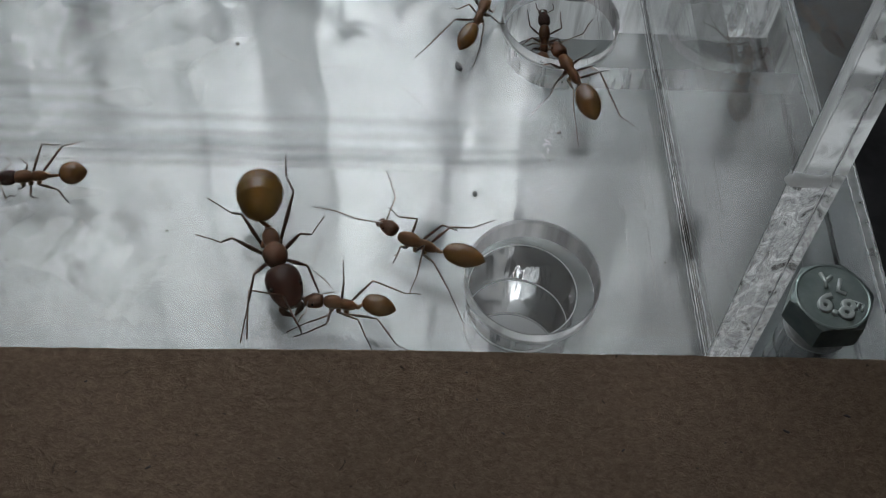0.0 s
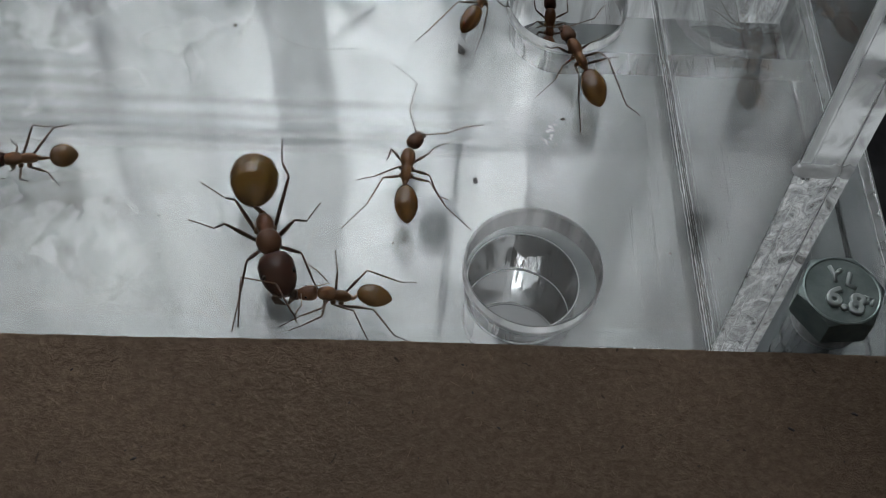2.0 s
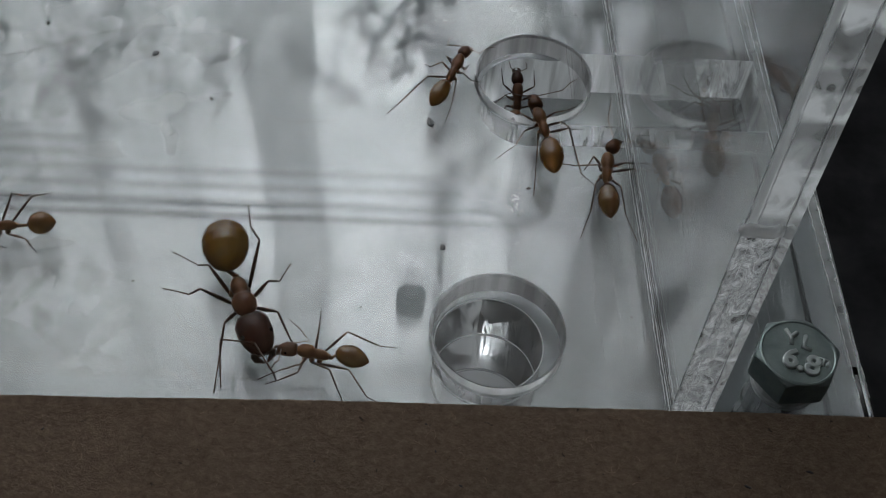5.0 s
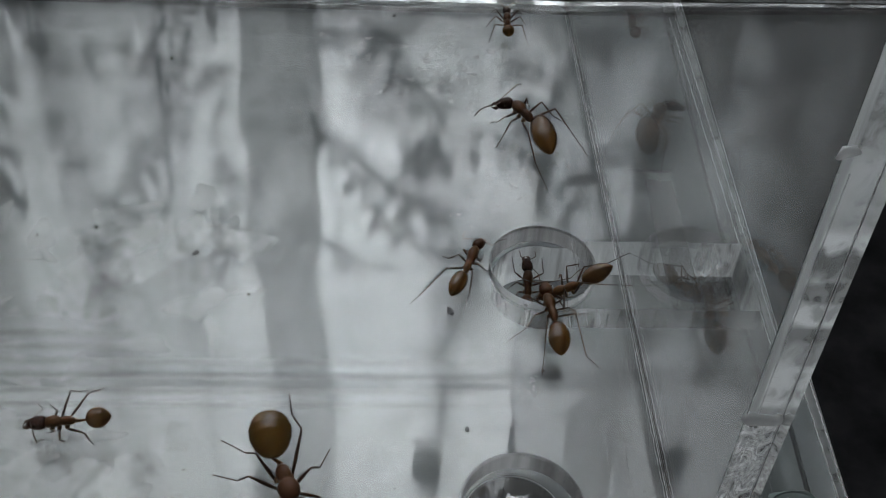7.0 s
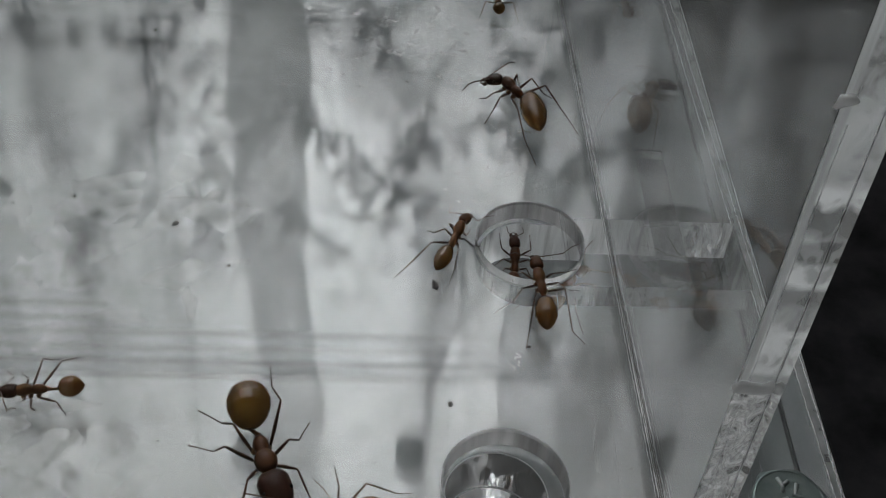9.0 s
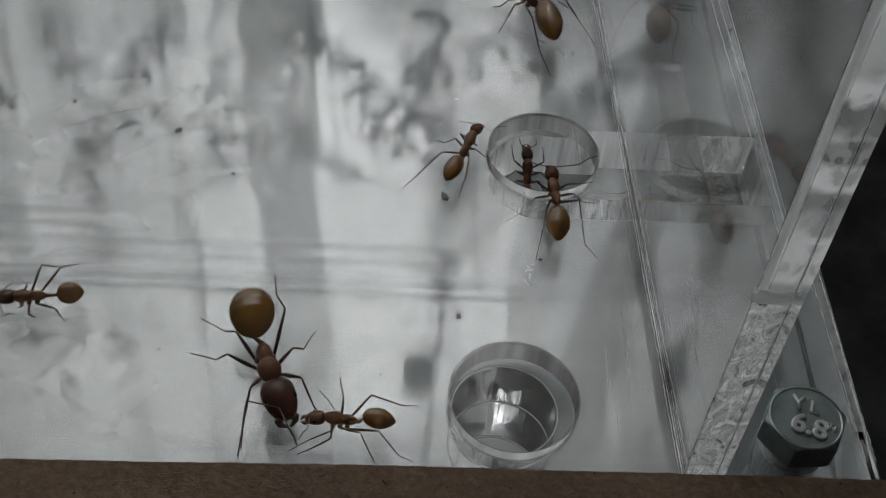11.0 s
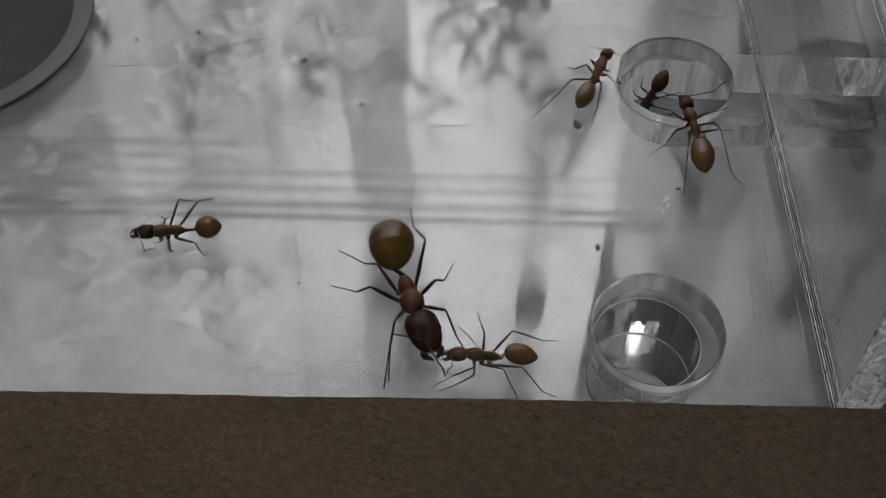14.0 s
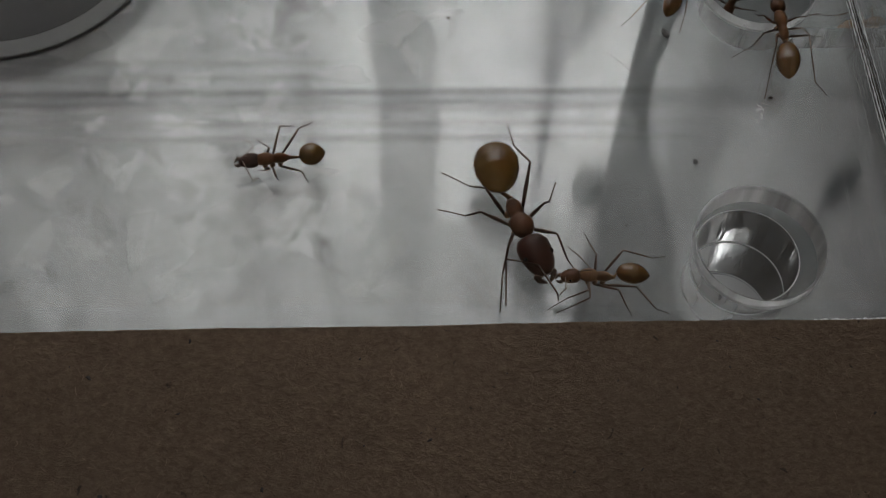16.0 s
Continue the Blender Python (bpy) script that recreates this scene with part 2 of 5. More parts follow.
for extra in (c2, c3):
    mx = M_CARD.node_tree.nodes.new("ShaderNodeMixRGB")
    mx.blend_type = "MULTIPLY"
    mx.inputs[0].default_value = 1.0
    link(M_CARD, mul or c1, mx.inputs[1])
    link(M_CARD, extra, mx.inputs[2])
    mul = mx.outputs[0]
link(M_CARD, mul, bsdf(M_CARD).inputs["Base Color"])
bump(M_CARD, fibre, 1.0, 0.0005)

M_FIBRE = speckled("pale_paper_fibre", (0.20, 0.125, 0.08), (0.34, 0.235, 0.165), 900, 0.9, 2000, 0.0001)
M_FLECK = speckled("dark_paper_fleck", (0.035, 0.03, 0.03), (0.08, 0.066, 0.06), 900, 0.9, 2000, 0.0001)
M_ZINC = speckled("zinc_plated_steel", (0.17, 0.215, 0.208), (0.32, 0.375, 0.362), 260, 0.40, 900, 0.0001, metal=0.75)
# lighter copy of the zinc: glints on raised edges are put into the colour
M_LETTER = speckled("glint_raised_zinc", (0.42, 0.47, 0.46), (0.6, 0.65, 0.64), 500, 0.3, 900, 0.0001, metal=0.3)
M_SHANK = speckled("pale_shank_sleeve", (0.72, 0.73, 0.73), (0.82, 0.83, 0.83), 400, 0.5, 900, 0.00005)
M_DISH = speckled("dark_grey_plastic", (0.085, 0.087, 0.09), (0.105, 0.107, 0.11), 60, 0.85, 500, 0.0001)
bsdf(M_DISH).inputs["Specular IOR Level"].default_value = 0.1
M_DISHRIM = speckled("grey_plastic_rim", (0.27, 0.273, 0.276), (0.31, 0.312, 0.315), 60, 0.6, 500, 0.0001)
bsdf(M_DISHRIM).inputs["Specular IOR Level"].default_value = 0.15
translucent(M_DISHRIM, (0.3, 0.3, 0.3), 0.25)


M_OVAL = speckled("pale_grey_rubber", (0.42, 0.425, 0.43), (0.5, 0.5, 0.505), 300, 0.5, 900, 0.0001)
translucent(M_OVAL, (0.85, 0.85, 0.85), 0.75)


def cuticle(name, dark, light, rough=0.3, sss=0.35, scale=700, clear=0.0, coat=0.0):
    """Thin shiny insect shell that lets a little light through."""
    m = material(name, dark, rough)
    v = coords(m)
    link(m, ramp(m, noise_tex(m, v, scale, 4), ((0.3, dark), (0.7, light))), bsdf(m).inputs["Base Color"])
    bsdf(m).inputs["Specular IOR Level"].default_value = 0.3
    bsdf(m).inputs["Subsurface Weight"].default_value = sss
    bsdf(m).inputs["Subsurface Scale"].default_value = 0.0012
    bsdf(m).inputs["Subsurface Radius"].default_value = (1.0, 0.45, 0.15)
    bsdf(m).inputs["Transmission Weight"].default_value = clear
    bsdf(m).inputs["IOR"].default_value = 1.36
    bsdf(m).inputs["Coat Weight"].default_value = coat
    bsdf(m).inputs["Coat Roughness"].default_value = 0.16
    bump(m, noise_tex(m, v, 5000, 2), 0.15, 0.00003)
    return m


M_AMBER = cuticle("amber_gaster", (0.168, 0.075, 0.017), (0.245, 0.117, 0.028), 0.26, 0.4, clear=0.45, coat=0.6)
M_HONEY = cuticle("honey_gaster", (0.168, 0.08, 0.012), (0.225, 0.116, 0.02), 0.22, 0.5, scale=350, clear=0.4, coat=0.5)
M_BROWN = cuticle("orange_brown_thorax", (0.16, 0.066, 0.022), (0.25, 0.108, 0.038), 0.4, 0.2, clear=0.4)
M_HEAD = cuticle("brown_head", (0.08, 0.028, 0.010), (0.13, 0.047, 0.018), 0.35, 0.2, clear=0.25)
M_DARK = cuticle("dark_red_brown_head", (0.018, 0.005, 0.003), (0.045, 0.011, 0.006), 0.3)
M_LEG = cuticle("grey_brown_leg", (0.06, 0.035, 0.023), (0.10, 0.06, 0.04), 0.4, 0.2, clear=0.3)
M_COXA = cuticle("tan_coxa", (0.14, 0.065, 0.026), (0.22, 0.11, 0.05), 0.4, 0.2, clear=0.3)
M_TARSUS = cuticle("dark_foot", (0.022, 0.011, 0.007), (0.04, 0.02, 0.012), 0.5, 0.1)
M_DARKLEG = cuticle("dark_brown_leg", (0.036, 0.018, 0.012), (0.07, 0.034, 0.022), 0.4, 0.1, clear=0.2)
M_EYE = material("black_eye", (0.006, 0.005, 0.005), 0.15)
M_DIRT = speckled("dark_crumb", (0.02, 0.018, 0.016), (0.06, 0.055, 0.05), 900, 0.8, 3000, 0.0001)
M_PALEDIRT = speckled("grey_crumb", (0.12, 0.12, 0.12), (0.25, 0.25, 0.25), 900, 0.8, 3000, 0.0001)
M_HAIR = material("grey_hair", (0.2, 0.185, 0.17), 0.4)
M_BEAD = material("clear_glue_bead", (0.9, 0.92, 0.92), 0.12, glass=0.5, ior=1.47)
bump(M_BEAD, noise_tex(M_BEAD, coords(M_BEAD), 900, 3), 0.8, 0.0004)
translucent(M_BEAD, (1.0, 1.0, 1.0), 0.25)
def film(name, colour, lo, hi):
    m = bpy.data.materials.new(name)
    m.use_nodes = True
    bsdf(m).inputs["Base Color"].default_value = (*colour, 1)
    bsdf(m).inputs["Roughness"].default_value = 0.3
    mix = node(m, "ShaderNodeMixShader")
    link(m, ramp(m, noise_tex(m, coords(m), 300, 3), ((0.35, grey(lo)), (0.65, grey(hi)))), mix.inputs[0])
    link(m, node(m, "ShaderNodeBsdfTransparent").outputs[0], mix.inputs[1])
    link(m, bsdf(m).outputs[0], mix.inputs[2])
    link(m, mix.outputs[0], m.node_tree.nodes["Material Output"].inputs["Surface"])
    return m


M_FOOT = film("streaky_glue_film", (0.75, 0.77, 0.77), 0.1, 0.9)
link(M_FOOT, ramp(M_FOOT, noise_tex(M_FOOT, coords(M_FOOT, (1, 0.12, 1)), 620, 4, 0.7, 0.8), ((0.5, grey(0.0)), (0.58, grey(0.12)), (0.63, grey(0.5)), (0.68, grey(0.2)))), [n for n in M_FOOT.node_tree.nodes if n.type == "MIX_SHADER"][0].inputs[0])
M_CHANNEL_SHADE = film("channel_shade_film", (0.06, 0.063, 0.065), 0.4, 0.58)
M_EDGE_LIGHT = film("edge_light_film", (0.6, 0.62, 0.62), 0.3, 0.5)
M_SPOTS = film("thin_white_residue", (0.7, 0.71, 0.71), 0.08, 0.45)
M_FILM = film("dried_water_film", (0.85, 0.86, 0.86), 0.09, 0.24)
M_FILM_GREY = film("dull_water_film", (0.3, 0.31, 0.31), 0.05, 0.16)

# sheer curtain: woven cloth that lets the daylight through, denser along its folds and leaf pattern
M_CURTAIN = bpy.data.materials.new("sheer_white_curtain")
M_CURTAIN.use_nodes = True
M_CURTAIN.node_tree.nodes.remove(bsdf(M_CURTAIN))
cc = coords(M_CURTAIN)
leaf = noise_tex(M_CURTAIN, coords(M_CURTAIN, (1, 1, 0.8)), 140, 3, 0.5, 1.6)
thick = ramp(M_CURTAIN, leaf, ((0.36, grey(0.5)), (0.5, grey(0.85)), (0.6, grey(1.0))))
cz = node(M_CURTAIN, "ShaderNodeSeparateXYZ")
link(M_CURTAIN, cc, cz.inputs[0])
vein = ramp(M_CURTAIN, noise_tex(M_CURTAIN, coords(M_CURTAIN, (1, 1, 0.9)), 170, 1.5, 0.5, 1.8), ((0.38, grey(1.0)), (0.43, grey(0.6)), (0.48, grey(0.65)), (0.52, grey(1.0)), (0.6, grey(1.0)), (0.64, grey(0.6)), (0.68, grey(1.0))))
both = node(M_CURTAIN, "ShaderNodeMixRGB", Fac=1.0)
both.blend_type = "MULTIPLY"
link(M_CURTAIN, thick, both.inputs[1])
link(M_CURTAIN, vein, both.inputs[2])
thick = both.outputs[0]
border = node(M_CURTAIN, "ShaderNodeMixRGB")  # the leaf pattern is a border along the lower hem
border.inputs[2].default_value = (0.72, 0.72, 0.72, 1)
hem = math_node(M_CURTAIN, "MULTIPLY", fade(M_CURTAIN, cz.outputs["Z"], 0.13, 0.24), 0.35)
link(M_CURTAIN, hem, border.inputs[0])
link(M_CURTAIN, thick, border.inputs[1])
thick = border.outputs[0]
trans = node(M_CURTAIN, "ShaderNodeBsdfTranslucent")
link(M_CURTAIN, thick, trans.inputs["Color"])
diff = node(M_CURTAIN, "ShaderNodeBsdfDiffuse", Color=(0.6, 0.6, 0.6, 1))
mixs = node(M_CURTAIN, "ShaderNodeMixShader", Fac=0.14)
link(M_CURTAIN, trans.outputs[0], mixs.inputs[1])
link(M_CURTAIN, diff.outputs[0], mixs.inputs[2])
sheer = node(M_CURTAIN, "ShaderNodeMixShader")
# window brightness graded into the see-through share by height and across
light_grade = math_node(M_CURTAIN, "ADD", math_node(M_CURTAIN, "MULTIPLY", fade(M_CURTAIN, cz.outputs["Z"], 0.04, 0.13), 0.75), 0.25)
light_grade = math_node(M_CURTAIN, "MULTIPLY", light_grade, math_node(M_CURTAIN, "SUBTRACT", 1.0, math_node(M_CURTAIN, "MULTIPLY", fade(M_CURTAIN, cz.outputs["Z"], 0.19, 0.31), 0.68)))
light_grade = math_node(M_CURTAIN, "MULTIPLY", light_grade, math_node(M_CURTAIN, "ADD", math_node(M_CURTAIN, "MULTIPLY", fade(M_CURTAIN, cz.outputs["X"], -0.105, -0.05), 0.85), 0.35))
link(M_CURTAIN, math_node(M_CURTAIN, "MULTIPLY", math_node(M_CURTAIN, "MULTIPLY", thick, light_grade), 0.37), sheer.inputs[0])
link(M_CURTAIN, mixs.outputs[0], sheer.inputs[1])
link(M_CURTAIN, node(M_CURTAIN, "ShaderNodeBsdfTransparent").outputs[0], sheer.inputs[2])
link(M_CURTAIN, sheer.outputs[0], M_CURTAIN.node_tree.nodes["Material Output"].inputs["Surface"])

M_BLOCKER = speckled("grey_blocker_cloth", (0.34, 0.34, 0.345), (0.42, 0.42, 0.425), 500, 0.9, 1500, 0.0003)
translucent(M_BLOCKER, (0.62, 0.62, 0.62), 0.55)
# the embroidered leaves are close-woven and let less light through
# grey films that put the dark bands of the mirrored light over the cloth
M_DIM_FILM = film("thin_dim_film", (0.3, 0.3, 0.3), 0.12, 0.34)
M_DIM_SIDE = film("dim_side_film", (0.5, 0.5, 0.5), 0.15, 0.5)
M_LEAFCLOTH = bpy.data.materials.new("dense_leaf_embroidery")
M_LEAFCLOTH.use_nodes = True
bsdf(M_LEAFCLOTH).inputs["Base Color"].default_value = (0.25, 0.25, 0.25, 1)
bsdf(M_LEAFCLOTH).inputs["Roughness"].default_value = 0.9
translucent(M_LEAFCLOTH, (0.4, 0.4, 0.4), 0.7, ramp(M_LEAFCLOTH, noise_tex(M_LEAFCLOTH, coords(M_LEAFCLOTH), 300, 3), ((0.3, grey(0.5)), (0.7, grey(0.85)))))


# ---------------------------------------------------------------- mesh helpers
HOLE_A, HOLE_B = (-17.0, 10.65), (-11.2, 48.0)
RIGHT, LEFT, BACK, FRONT = 20.8, -150.0, 118.0, -120.0
BOLT = (12.95, 4.35)
YF, YB = -2.85, 1.05  # faces of the front wall
WALL_IN, WALL_OUT, JOINT_TOP = -0.25, 3.1, 61.0  # the side wall at the front, and the height of its glue
SLANT = 0.017  # the side wall was glued a little out of square
CARD_TOP = 5.1


def part(name, bm, mat, parent=None, label="", smooth=False, at=None, cut=None):
    """Links a bmesh (in millimetres) as one mesh object, under a thing or part if one is given."""
    bmesh.ops.scale(bm, vec=(S, S, S), verts=bm.verts)
    me = bpy.data.meshes.new(name)
    bm.to_mesh(me)
    bm.free()
    me.materials.append(mat)
    if cut:  # upright inner faces of holes keep the matt look of the cutter
        me.materials.append(cut)
        me.materials.append(M_TUNNEL)
        me.materials.append(M_END)
        for p in me.polygons:
            if abs(p.normal.z) < 0.9 and LEFT + 2 < p.center.x / S < RIGHT - 0.4 and FRONT + 2 < p.center.y / S < BACK - 2:
                p.material_index = 1
                if p.center.y / S > 30 and name == "nest_block":
                    p.material_index = 1 if p.center.y / S < 48 else 3 if 12 < p.center.x / S < 19 and p.center.y / S > 52 else 2
    if smooth:
        for p in me.polygons:
            p.use_smooth = True
    ob = new(name, me)
    if parent:
        ob.parent = parent
    if at:
        ob.location = [a * S for a in at]
    return tagged(ob, label)


def empty(name, label, category, at=(0, 0, 0), turn=0, group="", kind=""):
    ob = new(name)
    ob.empty_display_size = 0.002
    ob.location = [a * S for a in at]
    ob.rotation_euler = (0, 0, radians(turn))
    return tagged(ob, label, category, group, kind)


def box(lo, hi, bevel=0.0, segments=1):
    bm = bmesh.new()
    bmesh.ops.create_cube(bm, size=1)
    for v in bm.verts:
        v.co = [lo[i] + (v.co[i] + 0.5) * (hi[i] - lo[i]) for i in range(3)]
    if bevel:
        bmesh.ops.bevel(bm, geom=bm.edges[:], offset=bevel, segments=segments, affect="EDGES")
    return bm


def circle(cx, cy, r, n=64):
    return [(cx + r * math.cos(2 * math.pi * i / n), cy + r * math.sin(2 * math.pi * i / n)) for i in range(n)]


def rectangle(x0, y0, x1, y1):
    return [(x0, y0), (x1, y0), (x1, y1), (x0, y1)]


def loop_edges(bm, pts, z):
    vs = [bm.verts.new((x, y, z)) for x, y in pts]
    return vs, [bm.edges.new((vs[i], vs[(i + 1) % len(vs)])) for i in range(len(vs))]


def band(bm, a, b):
    for i in range(len(a)):
        bm.faces.new((a[i], a[(i + 1) % len(a)], b[(i + 1) % len(b)], b[i]))


def cap(bm, loops):
    bmesh.ops.triangle_fill(bm, use_beauty=True, edges=[e for es in loops for e in es])


def plate(outer, holes, z0, z1, chamfer=0.25, joined=()):
    """A flat plate with through holes, its edges a little broken."""
    bm = bmesh.new()
    tops, lows = [], []
    for k, pts in enumerate([outer, *holes]):
        cx, cy = sum(p[0] for p in pts) / len(pts), sum(p[1] for p in pts) / len(pts)
        grow = -1 if k == 0 else 1

        def shifted(d):
            out = []
            for x, y in pts:
                r = math.hypot(x - cx, y - cy)
                f = 1 + grow * d / r
                out.append((cx + (x - cx) * f, cy + (y - cy) * f))
            return out
        c = chamfer if k else 0.4
        t0, e0 = loop_edges(bm, shifted(c), z1)
        t1, _ = loop_edges(bm, pts, z1 - c)
        b1, _ = loop_edges(bm, pts, z0 + c)
        b0, e1 = loop_edges(bm, shifted(c), z0)
        band(bm, t0, t1), band(bm, t1, b1), band(bm, b1, b0)
        tops.append(e0), lows.append(e1)
    for pts in joined:
        tops.append(loop_edges(bm, pts, z1)[1])
    cap(bm, tops), cap(bm, lows)
    bmesh.ops.recalc_face_normals(bm, faces=bm.faces)
    return bm


def loft(spine, segments=14, squash=1.0):
    """A closed body along spine points (x, y, z, half width, half height)."""
    bm = bmesh.new()
    rings = []
    for i, (x, y, z, w, h) in enumerate(spine):
        a, b = spine[max(i - 1, 0)], spine[min(i + 1, len(spine) - 1)]
        d = Vector((b[0] - a[0], b[1] - a[1], b[2] - a[2])).normalized()
        side = Vector((0, 0, 1)).cross(d)
        side = side.normalized() if side.length > 1e-4 else Vector((0, 1, 0))
        up = d.cross(side)
        rings.append([bm.verts.new(Vector((x, y, z)) + side * w * math.cos(k * 2 * math.pi / segments) + up * h * math.sin(k * 2 * math.pi / segments))
                      for k in range(segments)])
    for a, b in zip(rings, rings[1:]):
        band(bm, a, b)
    bm.faces.new(rings[0]), bm.faces.new(rings[-1])
    bmesh.ops.recalc_face_normals(bm, faces=bm.faces)
    return bm


def tube(points, radii, segments=7):
    return loft([(*p, r, r) for p, r in zip(points, radii)], segments)


def ball(c, rx, ry, rz, sub=2):
    bm = bmesh.new()
    bmesh.ops.create_icosphere(bm, subdivisions=sub, radius=1)
    for v in bm.verts:
        v.co = (c[0] + v.co.x * rx, c[1] + v.co.y * ry, c[2] + v.co.z * rz)
    return bm


def slanted(x, y):
    return x - SLANT * y, y


def lean(bm):
    for v in bm.verts:
        v.co.x -= SLANT * v.co.y
    return bm


def shadowless(ob):
    for o in (ob, *ob.children_recursive):
        if o.type == "MESH":
            o.visible_shadow = False


# ---------------------------------------------------------------- the room
def room():
    tagged(part("floor", box((-2000, -2200, -760), (1600, 402, -750)), M_FLOORING), "brown floor of the room", "floor", kind="structure")
    tagged(part("ceiling", box((-2000, -2200, 1700), (1600, 402, 1720)), M_CEILING), "plain painted ceiling", "ceiling", kind="structure")
    tagged(part("wall_south", box((-2000, -2260, -750), (1600, -2200, 1700)), M_WALLPAINT), "plain grey wall", "wall", kind="structure")
    tagged(part("wall_west", box((-2060, -2200, -750), (-2000, 400, 1700)), M_WALLPAINT), "plain grey wall", "wall", kind="structure")
    tagged(part("wall_east", box((1600, -2200, -750), (1660, 400, 1700)), M_WALLPAINT), "plain grey wall", "wall", kind="structure")
    north = empty("wall_north", "grey wall with a low window", "wall", kind="structure")
    part("wall_below", box((-2000, 402, -750), (1600, 470, 120)), M_WALLPAINT, north)
    part("wall_above", box((-2000, 402, 620), (1600, 470, 1700)), M_WALLPAINT, north)
    part("wall_beside", box((-2000, 402, 120), (-230, 470, 620)), M_WALLPAINT, north)
    part("wall_beside", box((95, 402, 120), (1600, 470, 620)), M_WALLPAINT, north)
    win = empty("window_1", "white framed window full of daylight", "window", kind="structure")
    part("window_frame", box((-230, 405, 120), (-220, 455, 620), 3), M_FRAME, win)
    part("window_frame", box((85, 405, 120), (95, 455, 620), 3), M_FRAME, win)
    part("window_sill", box((-220, 405, 120), (85, 455, 128), 3), M_FRAME, win)
    part("window_head", box((-220, 405, 612), (85, 455, 620), 3), M_FRAME, win)


def curtain():
    """A sheer cloth hung in soft folds just behind the box; doubled cloth and grey films read as dark bands."""
    def hang(x):
        return 200 + 1.6 * math.sin(x / 9.0) + 1.0 * math.sin(x / 4.3 + 1.0) + 3 * math.sin(x / 31 + 0.5)
    thing = empty("curtain", "sheer white curtain with soft folds and leaf pattern", "curtain")
    bm = bmesh.new()
    xs = [-430 + 3 * i for i in range(151)]
    zs = [-19 + 12 * i for i in range(56)]
    grid = [[bm.verts.new((x + 0.012 * z * math.sin(x / 40), hang(x + 0.02 * z), z)) for z in zs] for x in xs]
    for a, b in zip(grid, grid[1:]):
        for j in range(len(zs) - 1):
            bm.faces.new((a[j], b[j], b[j + 1], a[j + 1]))
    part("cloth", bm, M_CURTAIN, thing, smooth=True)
    # fold bands added to dim the mirrored light: height, left and right border
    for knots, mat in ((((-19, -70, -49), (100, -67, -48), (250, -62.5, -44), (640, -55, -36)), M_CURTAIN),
                       (((-19, -120, -112), (190, -117, -111), (640, -108, -102)), M_DIM_FILM),
                       (((-19, -92, -88), (190, -89, -85), (640, -80, -76)), M_DIM_FILM),
                       (((-19, -60, 16.5), (60, -45, 16.5), (92, -36, 16.5), (106, -24, 16.5), (130, -18, 16.5), (146, -15, 16), (156, -13.5, 13), (166, -12.5, 6), (180, -11, -1), (200, -9, -6), (206, -8, -7), (640, -8, -8)), M_DIM_SIDE),
                       (((-19, -14, -8), (150, -15, -5), (240, -13, 0), (330, -7, 5), (640, 10, 18)), M_DIM_FILM)):
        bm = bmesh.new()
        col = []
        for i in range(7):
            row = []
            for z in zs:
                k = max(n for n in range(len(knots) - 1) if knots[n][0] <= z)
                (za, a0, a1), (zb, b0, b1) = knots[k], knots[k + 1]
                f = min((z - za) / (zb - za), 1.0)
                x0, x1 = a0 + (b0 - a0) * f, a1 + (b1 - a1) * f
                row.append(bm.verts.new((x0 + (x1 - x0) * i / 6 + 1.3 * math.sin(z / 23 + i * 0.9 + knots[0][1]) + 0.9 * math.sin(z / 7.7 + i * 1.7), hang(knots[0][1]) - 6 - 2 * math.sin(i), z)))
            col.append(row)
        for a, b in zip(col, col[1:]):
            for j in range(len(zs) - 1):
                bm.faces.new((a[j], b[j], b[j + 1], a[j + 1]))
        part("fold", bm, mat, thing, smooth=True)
    # leafy sprigs embroidered on the lower part of the cloth
    rnd = random.Random(12)

    def leaf(bm, x, z, a, l, w):
        n = 7
        left, right = [], []
        for i in range(n + 1):
            u = i / n
            r = w * math.sin(math.pi * u ** 0.8) ** 0.9 if 0 < i < n else 0.02
            bend = 0.18 * l * u * u
            for side, row in ((1, left), (-1, right)):
                p, q = u * l, side * r + bend
                row.append(bm.verts.new((x + p * math.cos(a) - q * math.sin(a), 193.0, z + p * math.sin(a) + q * math.cos(a))))
        for i in range(n):
            bm.faces.new((left[i], left[i + 1], right[i + 1], right[i]))

    for k in range(62):
        bm = bmesh.new()
        col = k % 11
        x, z = -170 + 19 * col + rnd.uniform(-6, 6), 45 + 27 * (k // 11) + rnd.uniform(-9, 9)
        if k >= 44:  # fainter sprigs higher up
            x, z = -42 + 9.5 * (k % 6) + rnd.uniform(-4, 4), 140 + 30 * ((k - 44) // 6) + rnd.uniform(-9, 9)
        a = radians(rnd.uniform(40, 140))
        for i in range(4):
            l, w = rnd.uniform(6.5, 9.5), rnd.uniform(1.4, 2.1)
            for side in (1, -1):
                if rnd.random() < 0.85:
                    leaf(bm, x, z, a + side * rnd.uniform(0.5, 1.0), l, w)
            a += rnd.uniform(-0.45, 0.35)
            leaf(bm, x, z, a, 9.2, 0.6)
            x, z = x + 8.4 * math.cos(a), z + 8.4 * math.sin(a)
        part("leaf_sprig", bm, M_LEAFCLOTH if k < 44 else M_DIM_FILM, thing)
    # added, unseen cloth panel that blocks the light beside the sheer cloth
    drape = empty("drape", "grey cloth panel added out of view to block window light", "curtain")
    bm = bmesh.new()
    rows = []
    for k in range(30):
        x = 17 + 3 * k
